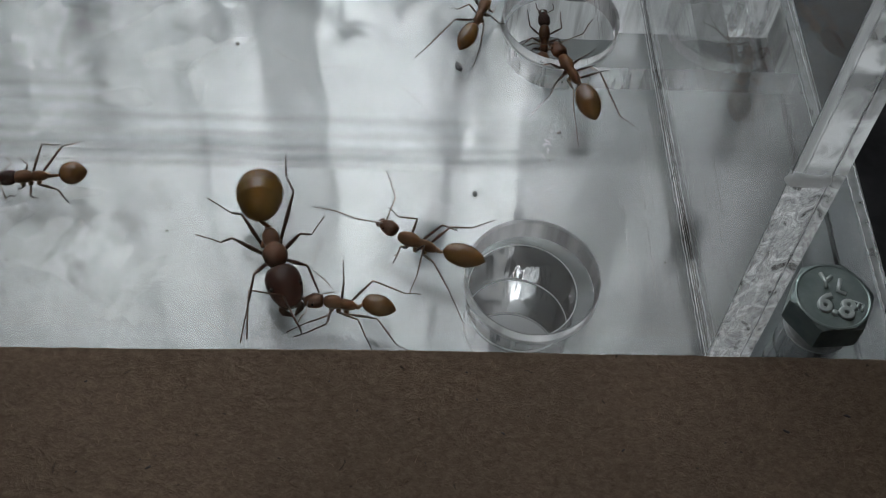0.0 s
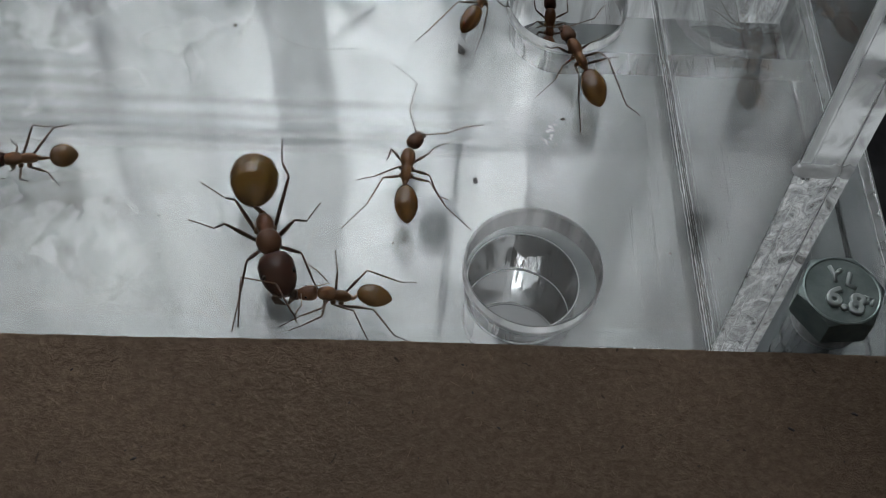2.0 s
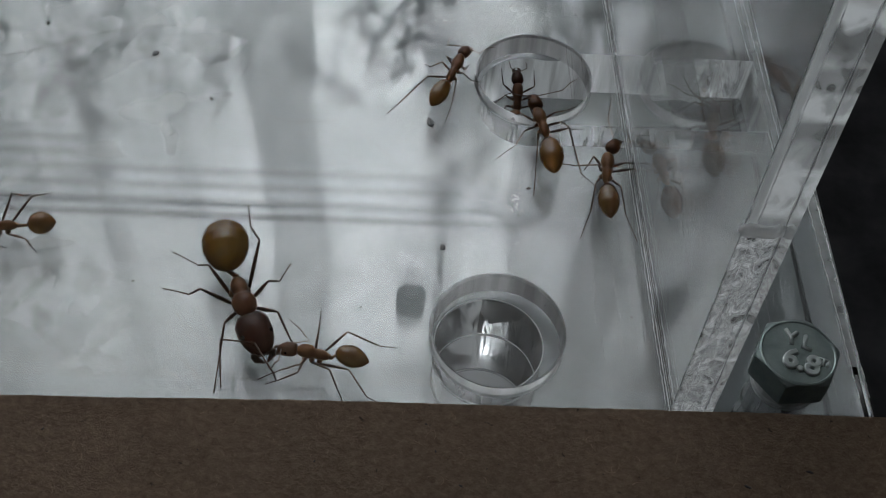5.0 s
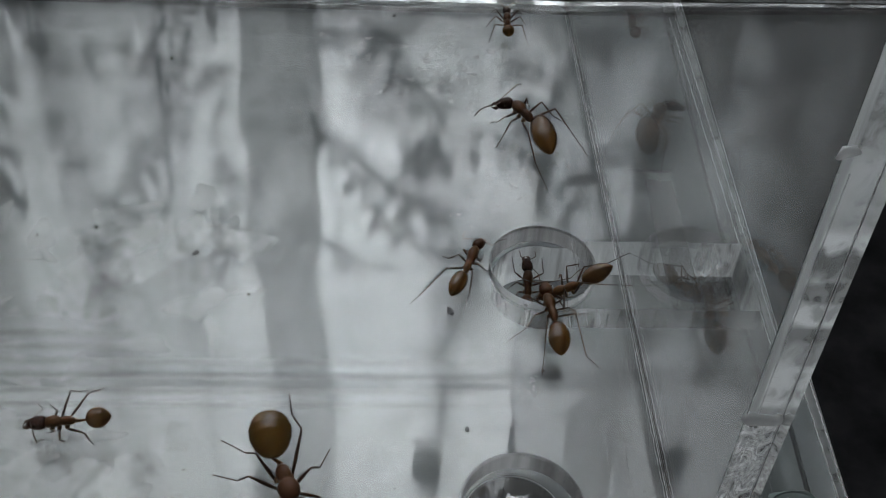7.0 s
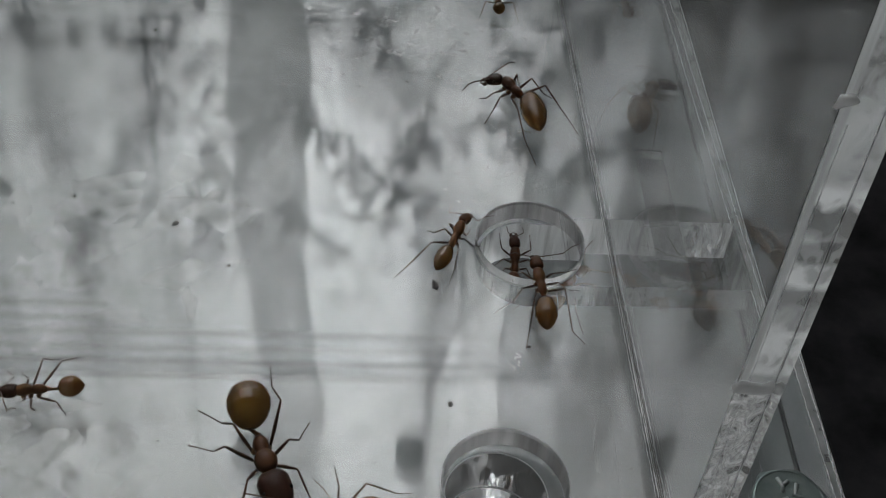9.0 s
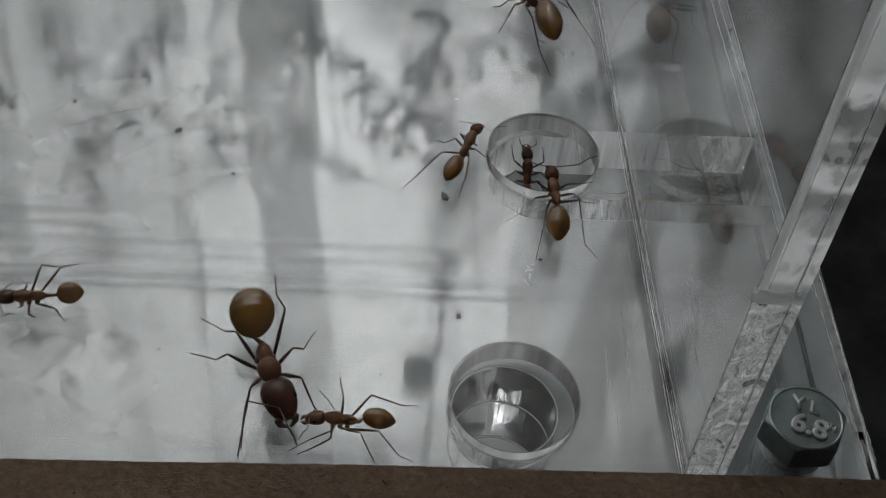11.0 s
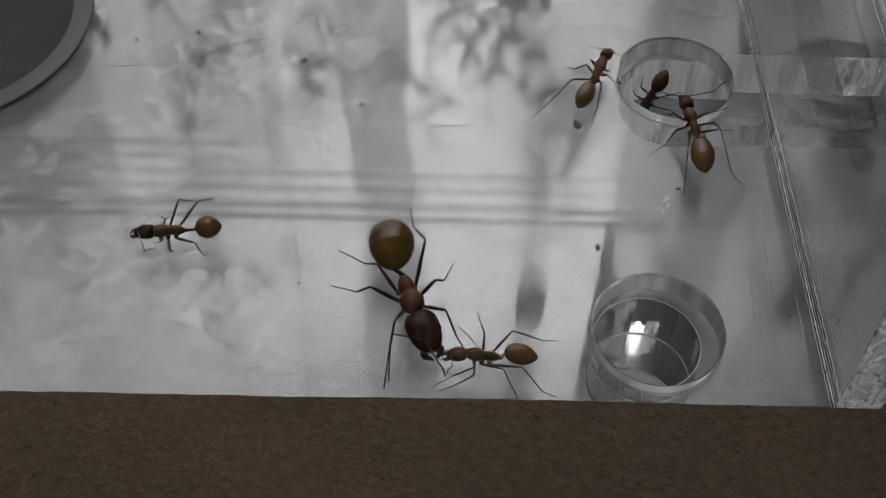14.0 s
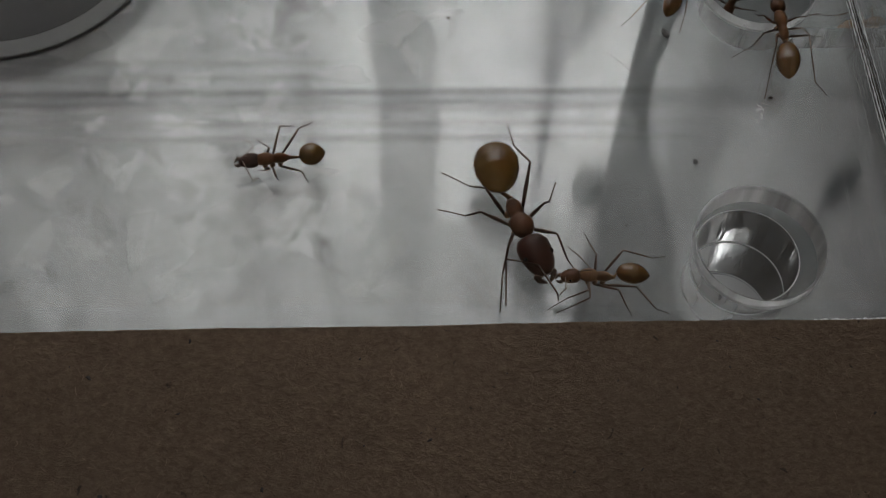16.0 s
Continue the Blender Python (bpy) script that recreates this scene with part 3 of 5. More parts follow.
        y = 191 + min(1.0, (x - 17) / 25) * (3.0 * math.sin(x / 5.5) + 1.2 * math.sin(x / 2.3))
        rows.append([bm.verts.new((x, y + d, z)) for z, d in ((-18.4, 0), (180, 0.6), (300, 0.6), (660, 0), (660, 0.8), (300, 1.4), (180, 1.4), (-18.4, 0.8))])
    for a, b in zip(rows, rows[1:]):
        for n in range(8):
            bm.faces.new((a[n], b[n], b[(n + 1) % 8], a[(n + 1) % 8]))
    bmesh.ops.recalc_face_normals(bm, faces=bm.faces)
    part("cloth", bm, M_BLOCKER, drape, smooth=True)
    return thing


# ---------------------------------------------------------------- the ant box
def ant_box():
    thing = empty("ant_nest", "clear acrylic ant nest with walled foraging area on top", "ant nest")
    holes = [circle(*HOLE_A, 6.85), circle(*HOLE_B, 6.9), circle(*BOLT, 3.35, 32)]
    part("floor_plate", plate(rectangle(LEFT, FRONT, RIGHT, BACK), holes, -3.0, 0, joined=[rectangle(-146, YF, WALL_OUT, YB), [slanted(x, y) for x, y in rectangle(WALL_IN, YB + 0.12, WALL_OUT, 107.6)], rectangle(-146, YB + 0.12, -142.4, 107.6), rectangle(-146, 107.7, 2.4, 111.3)]), M_ACRYLIC, thing, "clear acrylic floor with round entrance holes", cut=M_RIM)

    # the thick block below, with a shaft under the first hole and a tunnel that leaves the second one
    bm = bmesh.new()
    zt, zm, zb = -3.5, -10.2, -17.4
    outer = rectangle(LEFT, FRONT, RIGHT - 0.05, BACK)
    sx, sy = HOLE_A[0] - 0.65, HOLE_A[1] + 0.45
    ty = HOLE_B[1] + 0.15
    shaft = circle(sx, sy, 5.7)
    a0 = math.asin(6.2 / 6.5)
    arc = [a0 + (2 * math.pi - 2 * a0) * i / 40 for i in range(41)]
    slot = [(HOLE_B[0] + 6.5 * math.cos(a), ty + 6.5 * math.sin(a)) for a in arc] + [(20.2, ty - 6.2), (20.2, ty + 6.2), (14.2, ty + 6.2)]
    bolt_hole = circle(*BOLT, 3.35, 32)
    o1, oe1 = loop_edges(bm, outer, zt)
    o2, oe2 = loop_edges(bm, outer, zb)
    band(bm, o1, o2)
    s1, se1 = loop_edges(bm, slot, zt)
    s2, se2 = loop_edges(bm, slot, zm)
    band(bm, s1, s2)
    cap(bm, [se2])
    tops, lows = [oe1, se1], [oe2]
    for pts, (cx, cy) in ((shaft, (sx, sy)), (bolt_hole, BOLT)):
        rings = []
        for z, grow in ((zt, 1.03), (zt - 0.25, 1.0), (zm + 0.2, 1.0), (zm, 1.035), (zm - 0.2, 1.0), (zb + 0.25, 1.0), (zb, 1.03)):
            rings.append(loop_edges(bm, [(cx + (x - cx) * grow, cy + (y - cy) * grow) for x, y in pts], z))
        for p, q in zip(rings, rings[1:]):
            band(bm, p[0], q[0])
        tops.append(rings[0][1]), lows.append(rings[-1][1])
    cap(bm, tops), cap(bm, lows)
    bmesh.ops.recalc_face_normals(bm, faces=bm.faces)
    part("nest_block", bm, M_BLOCK, thing, "thick clear block with shaft and tunnel", cut=M_CUT)

    # pale disc added to brighten the shaft's bottom
    part("shaft_floor", tube([(sx, sy, -17.58), (sx, sy, -17.5), (sx, sy, -17.45)], (5.6, 5.6, 5.5), 48), M_PALE_DISC, thing, "pale disc added to lighten the bottom of the shaft")
    # pale rings added for the light lines on the shaft's edges
    for z, r in ((-3.55, 5.82), (-10.2, 5.74), (-17.3, 5.66)):
        bm = bmesh.new()
        rings = [loop_edges(bm, circle(sx, sy, r + 0.07 * math.cos(a), 72), z + 0.07 * math.sin(a))[0] for a in (0, 1.57, 3.14, 4.71)]
        for k in range(4):
            band(bm, rings[k], rings[(k + 1) % 4])
        part("machined_edge", bm, M_GLUE_GLINT, thing, "pale ring painting the light line along a shaft edge", smooth=True)
    # thin added sheet that carries the painted grey lines
    part("milled_lines", box((-140, 23, -3.27), (-5, 40, -3.25)), M_LINES, thing, "soft parallel grey lines painted on a sheet across the block")

    # the side channel's shade and its light end are laid on as films
    part("side_channel", box((8.4, 40.2, -3.38), (12.4, 69.0, -3.3)), M_CHANNEL_SHADE, thing, "dark film for the shade in the channel leading away from the tunnel")
    part("side_channel_end", box((8.5, 66.8, -3.29), (12.3, 68.4, -3.24)), M_SPOTS, thing, "pale film for the light end of the channel")
    # pale strip laid on for the light refracted along the plate edge
    part("plate_edge", box((RIGHT - 1.5, YB + 4, 0.006), (RIGHT - 0.42, BACK - 1, 0.02)), M_EDGE_LIGHT, thing, "pale film painting the light band along the floor plate edge")

    def standing(name, lo, hi, label="", lean_it=False):
        """A wall welded to the floor plate: it has no face of its own underneath."""
        wall = box(lo, hi)
        if lean_it:
            lean(wall)
        bmesh.ops.delete(wall, geom=[f for f in wall.faces if f.normal.z < -0.5], context="FACES")
        part(name, wall, M_WALL, thing, label)

    standing("front_wall", (-146, YF, 0), (WALL_OUT, YB, 100), "tall clear front wall")
    standing("side_wall", (WALL_IN, YB + 0.12, 0), (WALL_OUT, 107.6, 100), lean_it=True)
    standing("side_wall", (-146, YB + 0.12, 0), (-142.4, 107.6, 100))
    standing("back_wall", (-146, 107.7, 0), (2.4, 111.3, 100))
    # glue squeezed into the joints
    part("glue_joint", box((WALL_IN + 0.01, YB + 0.01, 0.3), (WALL_OUT - 0.01, YB + 0.11, 28.6)), M_GLUE, thing, "bubbly dried glue in the corner joint")
    part("glue_bead", tube([(WALL_IN - 0.1, YB - 0.1, 28.9), (WALL_IN + 0.3, YB - 0.15, 29.3), (2.2, YB - 0.15, 29.05), (WALL_OUT - 0.6, YB - 0.15, 29.3), (WALL_OUT, YB - 0.1, 29.0)], (0.55, 0.85, 0.7, 0.85, 0.55), 12), M_BEAD, thing, "clear lump at the top of the glue", smooth=True)
    # added film that carries the joint's painted reflections
    part("joint_film", box((WALL_IN + 0.01, YB + 0.03, 29.8), (WALL_OUT - 0.01, YB + 0.09, 99)), M_JOINT, thing, "film in the corner joint, painted with bright and dark reflections")
    for x, z, w in ((WALL_IN + 0.35, JOINT_TOP, 0.8), (WALL_IN + 1.6, 69.4, 0.5)):
        part("glue_bead", tube([(x - w, YB - 0.1, z - 0.5), (x - w * 0.5, YB - 0.15, z + 0.2), (x + w * 0.4, YB - 0.15, z + 0.3), (x + w, YB - 0.1, z + 0.1)], (0.2, 0.55, 0.5, 0.15), 10), M_GLUE_GLINT, thing, "pale drop of glue beside the joint", smooth=True)
    part("glue_film", lean(box((WALL_IN + 0.05, YB + 0.2, 0.02), (WALL_OUT - 0.05, 105.2, 0.05))), M_FOOT, thing, "streaky glue film under the side wall")
    rnd = random.Random(4)
    def bead(x0, y0, x1, y1, n, r):
        pts, rad = [], []
        for i in range(n):
            f = i / (n - 1)
            pts.append((x0 + (x1 - x0) * f + rnd.uniform(-0.06, 0.06), y0 + (y1 - y0) * f + rnd.uniform(-0.05, 0.05), 0.04))
            rad.append(r * rnd.choice((0.35, 0.6, 0.8, 1.0, 1.0, 1.3)))
        return tube(pts, rad, 8)
    # glue beads; the last two paint bright lines along the floor plate edge
    for x, r in ((-0.4, 0.035), (0.35, 0.18), (1.3, 0.06), (2.4, 0.03), (WALL_OUT + 0.05, 0.06), (RIGHT - 1.1, 0.05), (RIGHT, 0.05)):
        part("glue_bead", lean(bead(x, YB + 0.3, x, 105, 210, r)), M_GLUE_GLINT, thing, "uneven pale bead of dried glue and painted edge light", smooth=True)
    # pale lines put in for the bright edges of the joint
    for x in (WALL_IN + 0.06, 0.72, WALL_OUT - 0.08):
        pts = [(x + rnd.uniform(-0.03, 0.03), YB + 0.02, 0.5 + 0.9 * i) for i in range(66)]
        part("glue_bead", tube(pts, [0.055 * rnd.choice((0.3, 0.7, 1.0, 1.4)) for _ in pts], 6), M_GLUE_GLINT, thing, "thin pale line painting a bright edge of the joint", smooth=True)
    part("glue_bead", bead(-13, YB + 0.1, WALL_OUT - 0.2, YB + 0.1, 60, 0.32), M_GLUE_GLINT, thing, smooth=True)
    part("sawn_edge", box((RIGHT + 0.02, FRONT, -2.6), (RIGHT + 0.1, BACK, -0.4)), M_SAWN, thing)
    shadowless(thing)
    back = part("backing_sheet", box((LEFT + 1, FRONT + 1, -18.4), (RIGHT - 0.4, BACK - 1, -17.6)), M_BACKING, thing, "pale grey sheet under the nest")
    return thing


def table():
    t = tagged(part("table", box((-700, -900, -40), (700, 190, -18.5), 3, 2), M_TABLE), "black table top below the nest", "table")
    for x in (-660, 660):
        for y in (-860, 150):
            part("leg", box((x - 25, y - 25, -750), (x + 25, y + 25, -40), 2), M_TABLE, t)


def cardboard():
    bm = bmesh.new()
    rnd = random.Random(8)
    xs = [-150 + 1.5 * i for i in range(134)]
    top, low, far = [], [], []
    for x in xs:
        y = -3.72 - 0.35 * ((x + 30) / 55) ** 2 * (0.5 if x < -30 else 1.0) + 0.08 * math.sin(x / 22 + 2.2) + 0.05 * math.sin(x / 7) + rnd.uniform(-0.05, 0.05)
        top.append(bm.verts.new((x, y, CARD_TOP))), low.append(bm.verts.new((x, y - 0.05, 0.05)))
        far.append((bm.verts.new((x, -118, CARD_TOP)), bm.verts.new((x, -118, 0.05))))
    for i in range(len(xs) - 1):
        bm.faces.new((top[i], top[i + 1], low[i + 1], low[i]))
        bm.faces.new((top[i], far[i][0], far[i + 1][0], top[i + 1]))
        bm.faces.new((low[i], low[i + 1], far[i + 1][1], far[i][1]))
        bm.faces.new((far[i][0], far[i][1], far[i + 1][1], far[i + 1][0]))
    for i in (0, -1):
        bm.faces.new((top[i], low[i], far[i][1], far[i][0]))
    bmesh.ops.recalc_face_normals(bm, faces=bm.faces)
    tagged(part("cardboard_sheet", bm, M_CARD), "brown cardboard sheet lying over the nest plate", "cardboard")


def mirrored_oval():
    """Added stand-in for an unknown striped shape, seen only as a mirror image in the floor."""
    thing = empty("dropper_tip", "ribbed grey oval on a wire, added for a mirrored striped shape", "dropper tip", (-23.5, 61.0, 58.5))
    spine = []
    for i in range(29):
        u = i / 28
        r = 2.4 * math.sin(math.pi * (0.06 + 0.88 * u)) ** 0.6 * (1.0 if i % 6 < 3 else 0.9)
        spine.append((0, 0.001 * i, 10 * u, r, r * 0.8))
    part("body", loft(spine, 18), M_OVAL, thing, smooth=True)
    for k in range(4):
        part("ring", tube([(0, 0, 1.6 + 2.2 * k), (0, 0.001, 1.9 + 2.2 * k), (0, 0.002, 2.5 + 2.2 * k), (0, 0.003, 2.8 + 2.2 * k)], (2.0, 2.5, 2.5, 2.0), 24), M_DISHRIM, thing, "darker grey ring", smooth=True)
    # wire added only to carry the oval
    part("wire", tube([(0, 0.3, 9.6), (0, 0.3, 800), (0, 0.3, 1641.4)], (0.04, 0.04, 0.04), 6), M_OVAL, thing)


def paper_bits():
    """Raised paper fibres and dark flecks in the cardboard's face."""
    rnd = random.Random(51)
    bm = bmesh.new()
    for _ in range(700):
        x, y, a = rnd.uniform(-110, 22), -4.6 - 40 * rnd.random() ** 1.3, rnd.uniform(0, 6.3)
        w, step, turn = rnd.uniform(0.02, 0.045), rnd.uniform(0.06, 0.22), rnd.uniform(-0.5, 0.5)
        rows = []
        for i in range(6):
            nx, ny = -math.sin(a) * w, math.cos(a) * w
            rows.append((bm.verts.new((x + nx, y + ny, CARD_TOP + 0.005)), bm.verts.new((x, y, CARD_TOP + 0.01 + w)), bm.verts.new((x - nx, y - ny, CARD_TOP + 0.005))))
            x, y, a = x + step * math.cos(a), min(y + step * math.sin(a), -4.4), a + turn
        for p, q in zip(rows, rows[1:]):
            bm.faces.new((p[0], p[1], q[1], q[0])), bm.faces.new((p[1], p[2], q[2], q[1]))
    tagged(part("paper_fibres", bm, M_FIBRE), "short pale fibres raised on the cardboard face", "paper fibres", kind="stuff")
    bm = bmesh.new()
    for _ in range(90):
        x, y = rnd.uniform(-110, 22), -4.8 - 40 * rnd.random() ** 1.3
        r, a = rnd.choice((0.08, 0.1, 0.12, 0.15, 0.2, 0.32)), rnd.uniform(0, 3)
        tip = bm.verts.new((x, y, CARD_TOP + r * 0.25))
        ring = []
        for k in range(8):
            u, v = r * rnd.uniform(0.6, 1.4) * math.cos(k * 0.7854), 0.6 * r * rnd.uniform(0.5, 1.3) * math.sin(k * 0.7854)
            ring.append(bm.verts.new((x + u * math.cos(a) - v * math.sin(a), y + u * math.sin(a) + v * math.cos(a), CARD_TOP + 0.003)))
        for k in range(8):
            bm.faces.new((ring[k], ring[(k + 1) % 8], tip))
    tagged(part("paper_flecks", bm, M_FLECK), "dark flecks pressed into the cardboard face", "flecks", kind="stuff")


def hex_bolt():
    thing = empty("hex_bolt", "zinc-plated hex bolt clamping the acrylic plates", "bolt", (*BOLT, 0), 4)
    bm = bmesh.new()
    R = 4.5
    def ring(r, z, hexed):
        out = []
        for i in range(72):
            a = 2 * math.pi * i / 72
            k = a % (math.pi / 3) - math.pi / 6
            rr = min(r, R * math.cos(math.pi / 6) / math.cos(k)) if hexed else r
            out.append(bm.verts.new((rr * math.cos(a), rr * math.sin(a), z)))
        return out
    rings = [ring(3.9, 0.03, True), ring(4.4, 0.03, True), ring(4.55, 0.3, True), ring(4.55, 3.05, True), ring(4.3, 3.25, True), ring(3.95, 3.46, True), ring(3.75, 3.5, False), ring(3.62, 3.42, False)]
    for a, b in zip(rings, rings[1:]):
        band(bm, a, b)
    bm.faces.new(rings[0]), bm.faces.new(rings[-1])
    bmesh.ops.recalc_face_normals(bm, faces=bm.faces)
    head = part("head", bm, M_ZINC, thing)
    part("shank", tube([(0, 0, -17), (0, 0, -16.5), (0, 0, 0.02)], (3.0, 3.1, 3.1), 28), M_SHANK, thing, "pale sleeved shank", smooth=True)

    def stroke(pts, r=0.2):
        c, k = math.cos(radians(-26)), math.sin(radians(-26))
        part("raised_mark", tube([((x * c - y * k) * 1.18, (x * k + y * c) * 1.18, 3.45) for x, y in pts], [r * 1.15] * len(pts), 8), M_LETTER, head, smooth=True)
    # maker's mark as plain strokes
    stroke([(-1.55, 1.95), (-0.95, 1.3), (-0.75, 0.6)]), stroke([(-0.55, 2.0), (-0.95, 1.3)])
    stroke([(0.25, 2.0), (0.25, 0.7), (1.0, 0.68)])
    for d in (0, 0.42, 0.84):
        stroke([(1.75 + d, 0.15), (1.75 + d, -0.55)], 0.13)
    stroke([(1.7, 0.15), (2.65, 0.15)], 0.13)
    text = bpy.data.curves.new("grade", "FONT")
    text.body, text.size, text.extrude, text.bevel_depth = "6.8", 0.0031, 0.00008, 0.00016
    text.align_x = "CENTER"
    tmp = new("grade_text", text)
    me = bpy.data.meshes.new_from_object(tmp.evaluated_get(bpy.context.evaluated_depsgraph_get()))
    bpy.data.objects.remove(tmp)
    me.materials.append(M_LETTER)
    num = new("raised_number", me)
    num.parent = head
    num.location = (-0.45 * S, -2.1 * S, 3.5 * S)
    num.rotation_euler = (0, 0, radians(-26))
    head.rotation_euler = (0, 0, 0)
    return thing


def dish():
    thing = empty("feeding_dish", "round dark grey plastic dish on the acrylic floor", "dish", (-104.3, 55.5, 0))
    bm = bmesh.new()
    prof = ((19.4, 0.03), (19.7, 0.1), (19.7, 0.35), (19.55, 0.45), (17.4, 0.45), (17.2, 0.3))
    rings = [loop_edges(bm, circle(0, 0, r, 96), z)[0] for r, z in prof]
    for a, b in zip(rings, rings[1:]):
        band(bm, a, b)
    bm.faces.new(rings[0])
    bm.faces.new(rings[-1])
    bmesh.ops.recalc_face_normals(bm, faces=bm.faces)
    part("rim", bm, M_DISHRIM, thing)
    part("inset", tube([(0, 0, 0.31), (0, 0, 0.38), (0, 0, 0.43)], (17.2, 17.3, 17.3), 96), M_DISH, thing, "dark flat inset")


# ---------------------------------------------------------------- ants
def ant(label, at, turn, head, gaster, gtip, gw, legs, feelers, size=1.0, tone=None, lift=0.0, tilt=0.0, long=2.0, big_head=1.08, group=""):
    """head, gaster, gtip: centre of head, of gaster, and its end, in the ant's own plan (x ahead, y to its left).
    legs: front, middle, hind on the left, then on the right, each knee, (ankle,) tip in plan. feelers: elbow and tip of each."""
    tone = tone or {}
    m_head, m_thorax, m_gaster, m_leg = tone.get("head", M_HEAD), tone.get("thorax", M_BROWN), tone.get("gaster", M_AMBER), tone.get("leg", M_LEG)
    thing = empty("ant", label, "ant", (*at, lift), turn, group)
    thing.rotation_euler = (0, radians(tilt), radians(turn))
    s = size
    zb = 1.75 * s
    L = long
    tw = s * (1.28 if big_head > 1.4 else 1.1)  # breadth of the thorax
    part("thorax", loft([(L + 0.15, 0, zb, 0.2 * tw, 0.2 * s), (L, 0, zb, 0.42 * tw, 0.38 * s), (L * 0.8, 0, zb + 0.05, 0.62 * tw, 0.58 * s), (L * 0.45, 0, zb + 0.12, 0.72 * tw, 0.68 * s),
                         (L * 0.22, 0, zb + 0.1, 0.66 * tw, 0.62 * s), (L * 0.08, 0, zb + 0.05, 0.54 * tw, 0.56 * s), (-L * 0.05, 0, zb + 0.01, 0.43 * tw, 0.5 * s), (-L * 0.2, 0, zb + 0.04, 0.47 * tw, 0.58 * s), (-L * 0.4, 0, zb + 0.06, 0.5 * tw, 0.62 * s), (-L * 0.65, 0, zb, 0.47 * tw, 0.6 * s), (-L * 0.92, 0, zb - 0.1, 0.3 * tw, 0.36 * s),
                         (-L * 1.0, 0, zb - 0.15, 0.1 * s, 0.1 * s)]), m_thorax, thing, smooth=True)
    gx, gy = gaster[0] - gtip[0], gaster[1] - gtip[1]
    half = math.hypot(gx, gy) * 0.98
    ax, ay = gx / math.hypot(gx, gy), gy / math.hypot(gx, gy)
    px, py = -L * 1.08, 0.0
    part("petiole", loft([(-L * 0.97, 0, zb - 0.2, 0.14 * s, 0.14 * s), (-L * 1.06, py * 0.3, zb, 0.26 * s, 0.42 * s), (-L * 1.14, py * 0.5, zb - 0.12, 0.16 * s, 0.2 * s),
                          (gaster[0] + ax * half * 0.9, gaster[1] + ay * half * 0.9, zb, 0.14 * s, 0.14 * s)], 10), m_thorax, thing, smooth=True)
    zg = zb + 0.15 + max(0, gw - 1.5) * 0.35
    spine = []
    steps = 16
    for i in range(steps + 1):
        u = -1 + 2 * i / steps
        r = math.sqrt(max(0.0, 1 - abs(u) ** 2.15)) if u < 0 else max(0.0, 1 - u ** 1.75) ** 0.72
        if tone.get("round"):
            r = math.sqrt(max(0.0, 1 - u * u)) * (1 + 0.13 * u)
        r = max(r, 0.05)
        seam = 0.965 if i in (5, 8, 11) else 1.0
        spine.append((gaster[0] - ax * half * u, gaster[1] - ay * half * u, zg - 0.12 * u, gw * r * seam, gw * 0.92 * r * seam))
    part("gaster", loft(spine, 20), m_gaster, thing, smooth=True)

    # head, turned towards its centre from the neck
    hx, hy = head[0] - L, head[1]
    n = math.hypot(hx, hy) or 1
    hx, hy = hx / n, hy / n
    hs = s * big_head
    h0 = (head[0], head[1], zb - 0.05)
    prof = ((-0.98, 0.3), (-0.88, 0.6), (-0.55, 0.78), (-0.05, 0.78), (0.4, 0.68), (0.75, 0.5), (0.95, 0.3))
    hd = part("head", loft([(hx * u * hs, hy * u * hs, -0.12 * u * hs, w * hs, w * 0.72 * hs) for u, w in prof]), m_head, thing, smooth=True, at=h0)
    sx, sy = -hy, hx
    for k in (1, -1):
        part("eye", ball((hx * 0.1 * hs + sx * k * 0.6 * hs, hy * 0.1 * hs + sy * k * 0.6 * hs, 0.22 * hs), 0.15 * hs, 0.15 * hs, 0.15 * hs, 1), M_EYE, hd, smooth=True)
        jaw = 1.0 if big_head < 1.4 else 0.85
        base = Vector((hx * 0.8 + sx * k * 0.3, hy * 0.8 + sy * k * 0.3, -0.2)) * hs
        mid = Vector((hx * 1.2 * jaw + sx * k * 0.36, hy * 1.2 * jaw + sy * k * 0.36, -0.3)) * hs
        tip = Vector((hx * 1.45 * jaw + sx * k * 0.05, hy * 1.45 * jaw + sy * k * 0.05, -0.38)) * hs
        part("mandible", tube([base, (base + mid) / 2 + Vector((sx, sy, 0)) * k * 0.05, mid, tip], (0.2 * hs, 0.24 * hs, 0.15 * hs, 0.04 * hs)), m_leg if big_head < 1.4 else M_DARKLEG, hd, smooth=True)
    for k, f in enumerate(feelers):
        e = Vector((f[0] - head[0], f[1] - head[1], 0.9 * s))
        tp = Vector((f[2] - head[0], f[3] - head[1], -0.4 * s))
        b = Vector((hx * 0.55 * hs, hy * 0.55 * hs, 0.3 * hs)) + Vector((sx, sy, 0)) * (0.25 if e.dot(Vector((sx, sy, 0))) > 0 else -0.25) * hs
        mid = (e + tp) / 2 + Vector((0, 0, 0.35))
        part("antenna", tube([Vector((0, 0, 0)), (e - b) * 0.5, e - b, (e - b) * 0.7 + (mid - b) * 0.3, mid - b, tp - b], (0.07 * s, 0.055 * s, 0.075 * s, 0.055 * s, 0.065 * s, 0.05 * s), 6), m_leg, hd, smooth=True, at=b)
    hips = (0.5 * L, 0.05 * L, -0.45 * L)
    for k, l in enumerate(legs):
        side = 1 if k < 3 else -1
        hip = Vector((hips[k % 3], side * 0.35 * s, zb - 0.35 * s))
        knee = Vector((l[0], l[1], 2.8 * s)) - hip
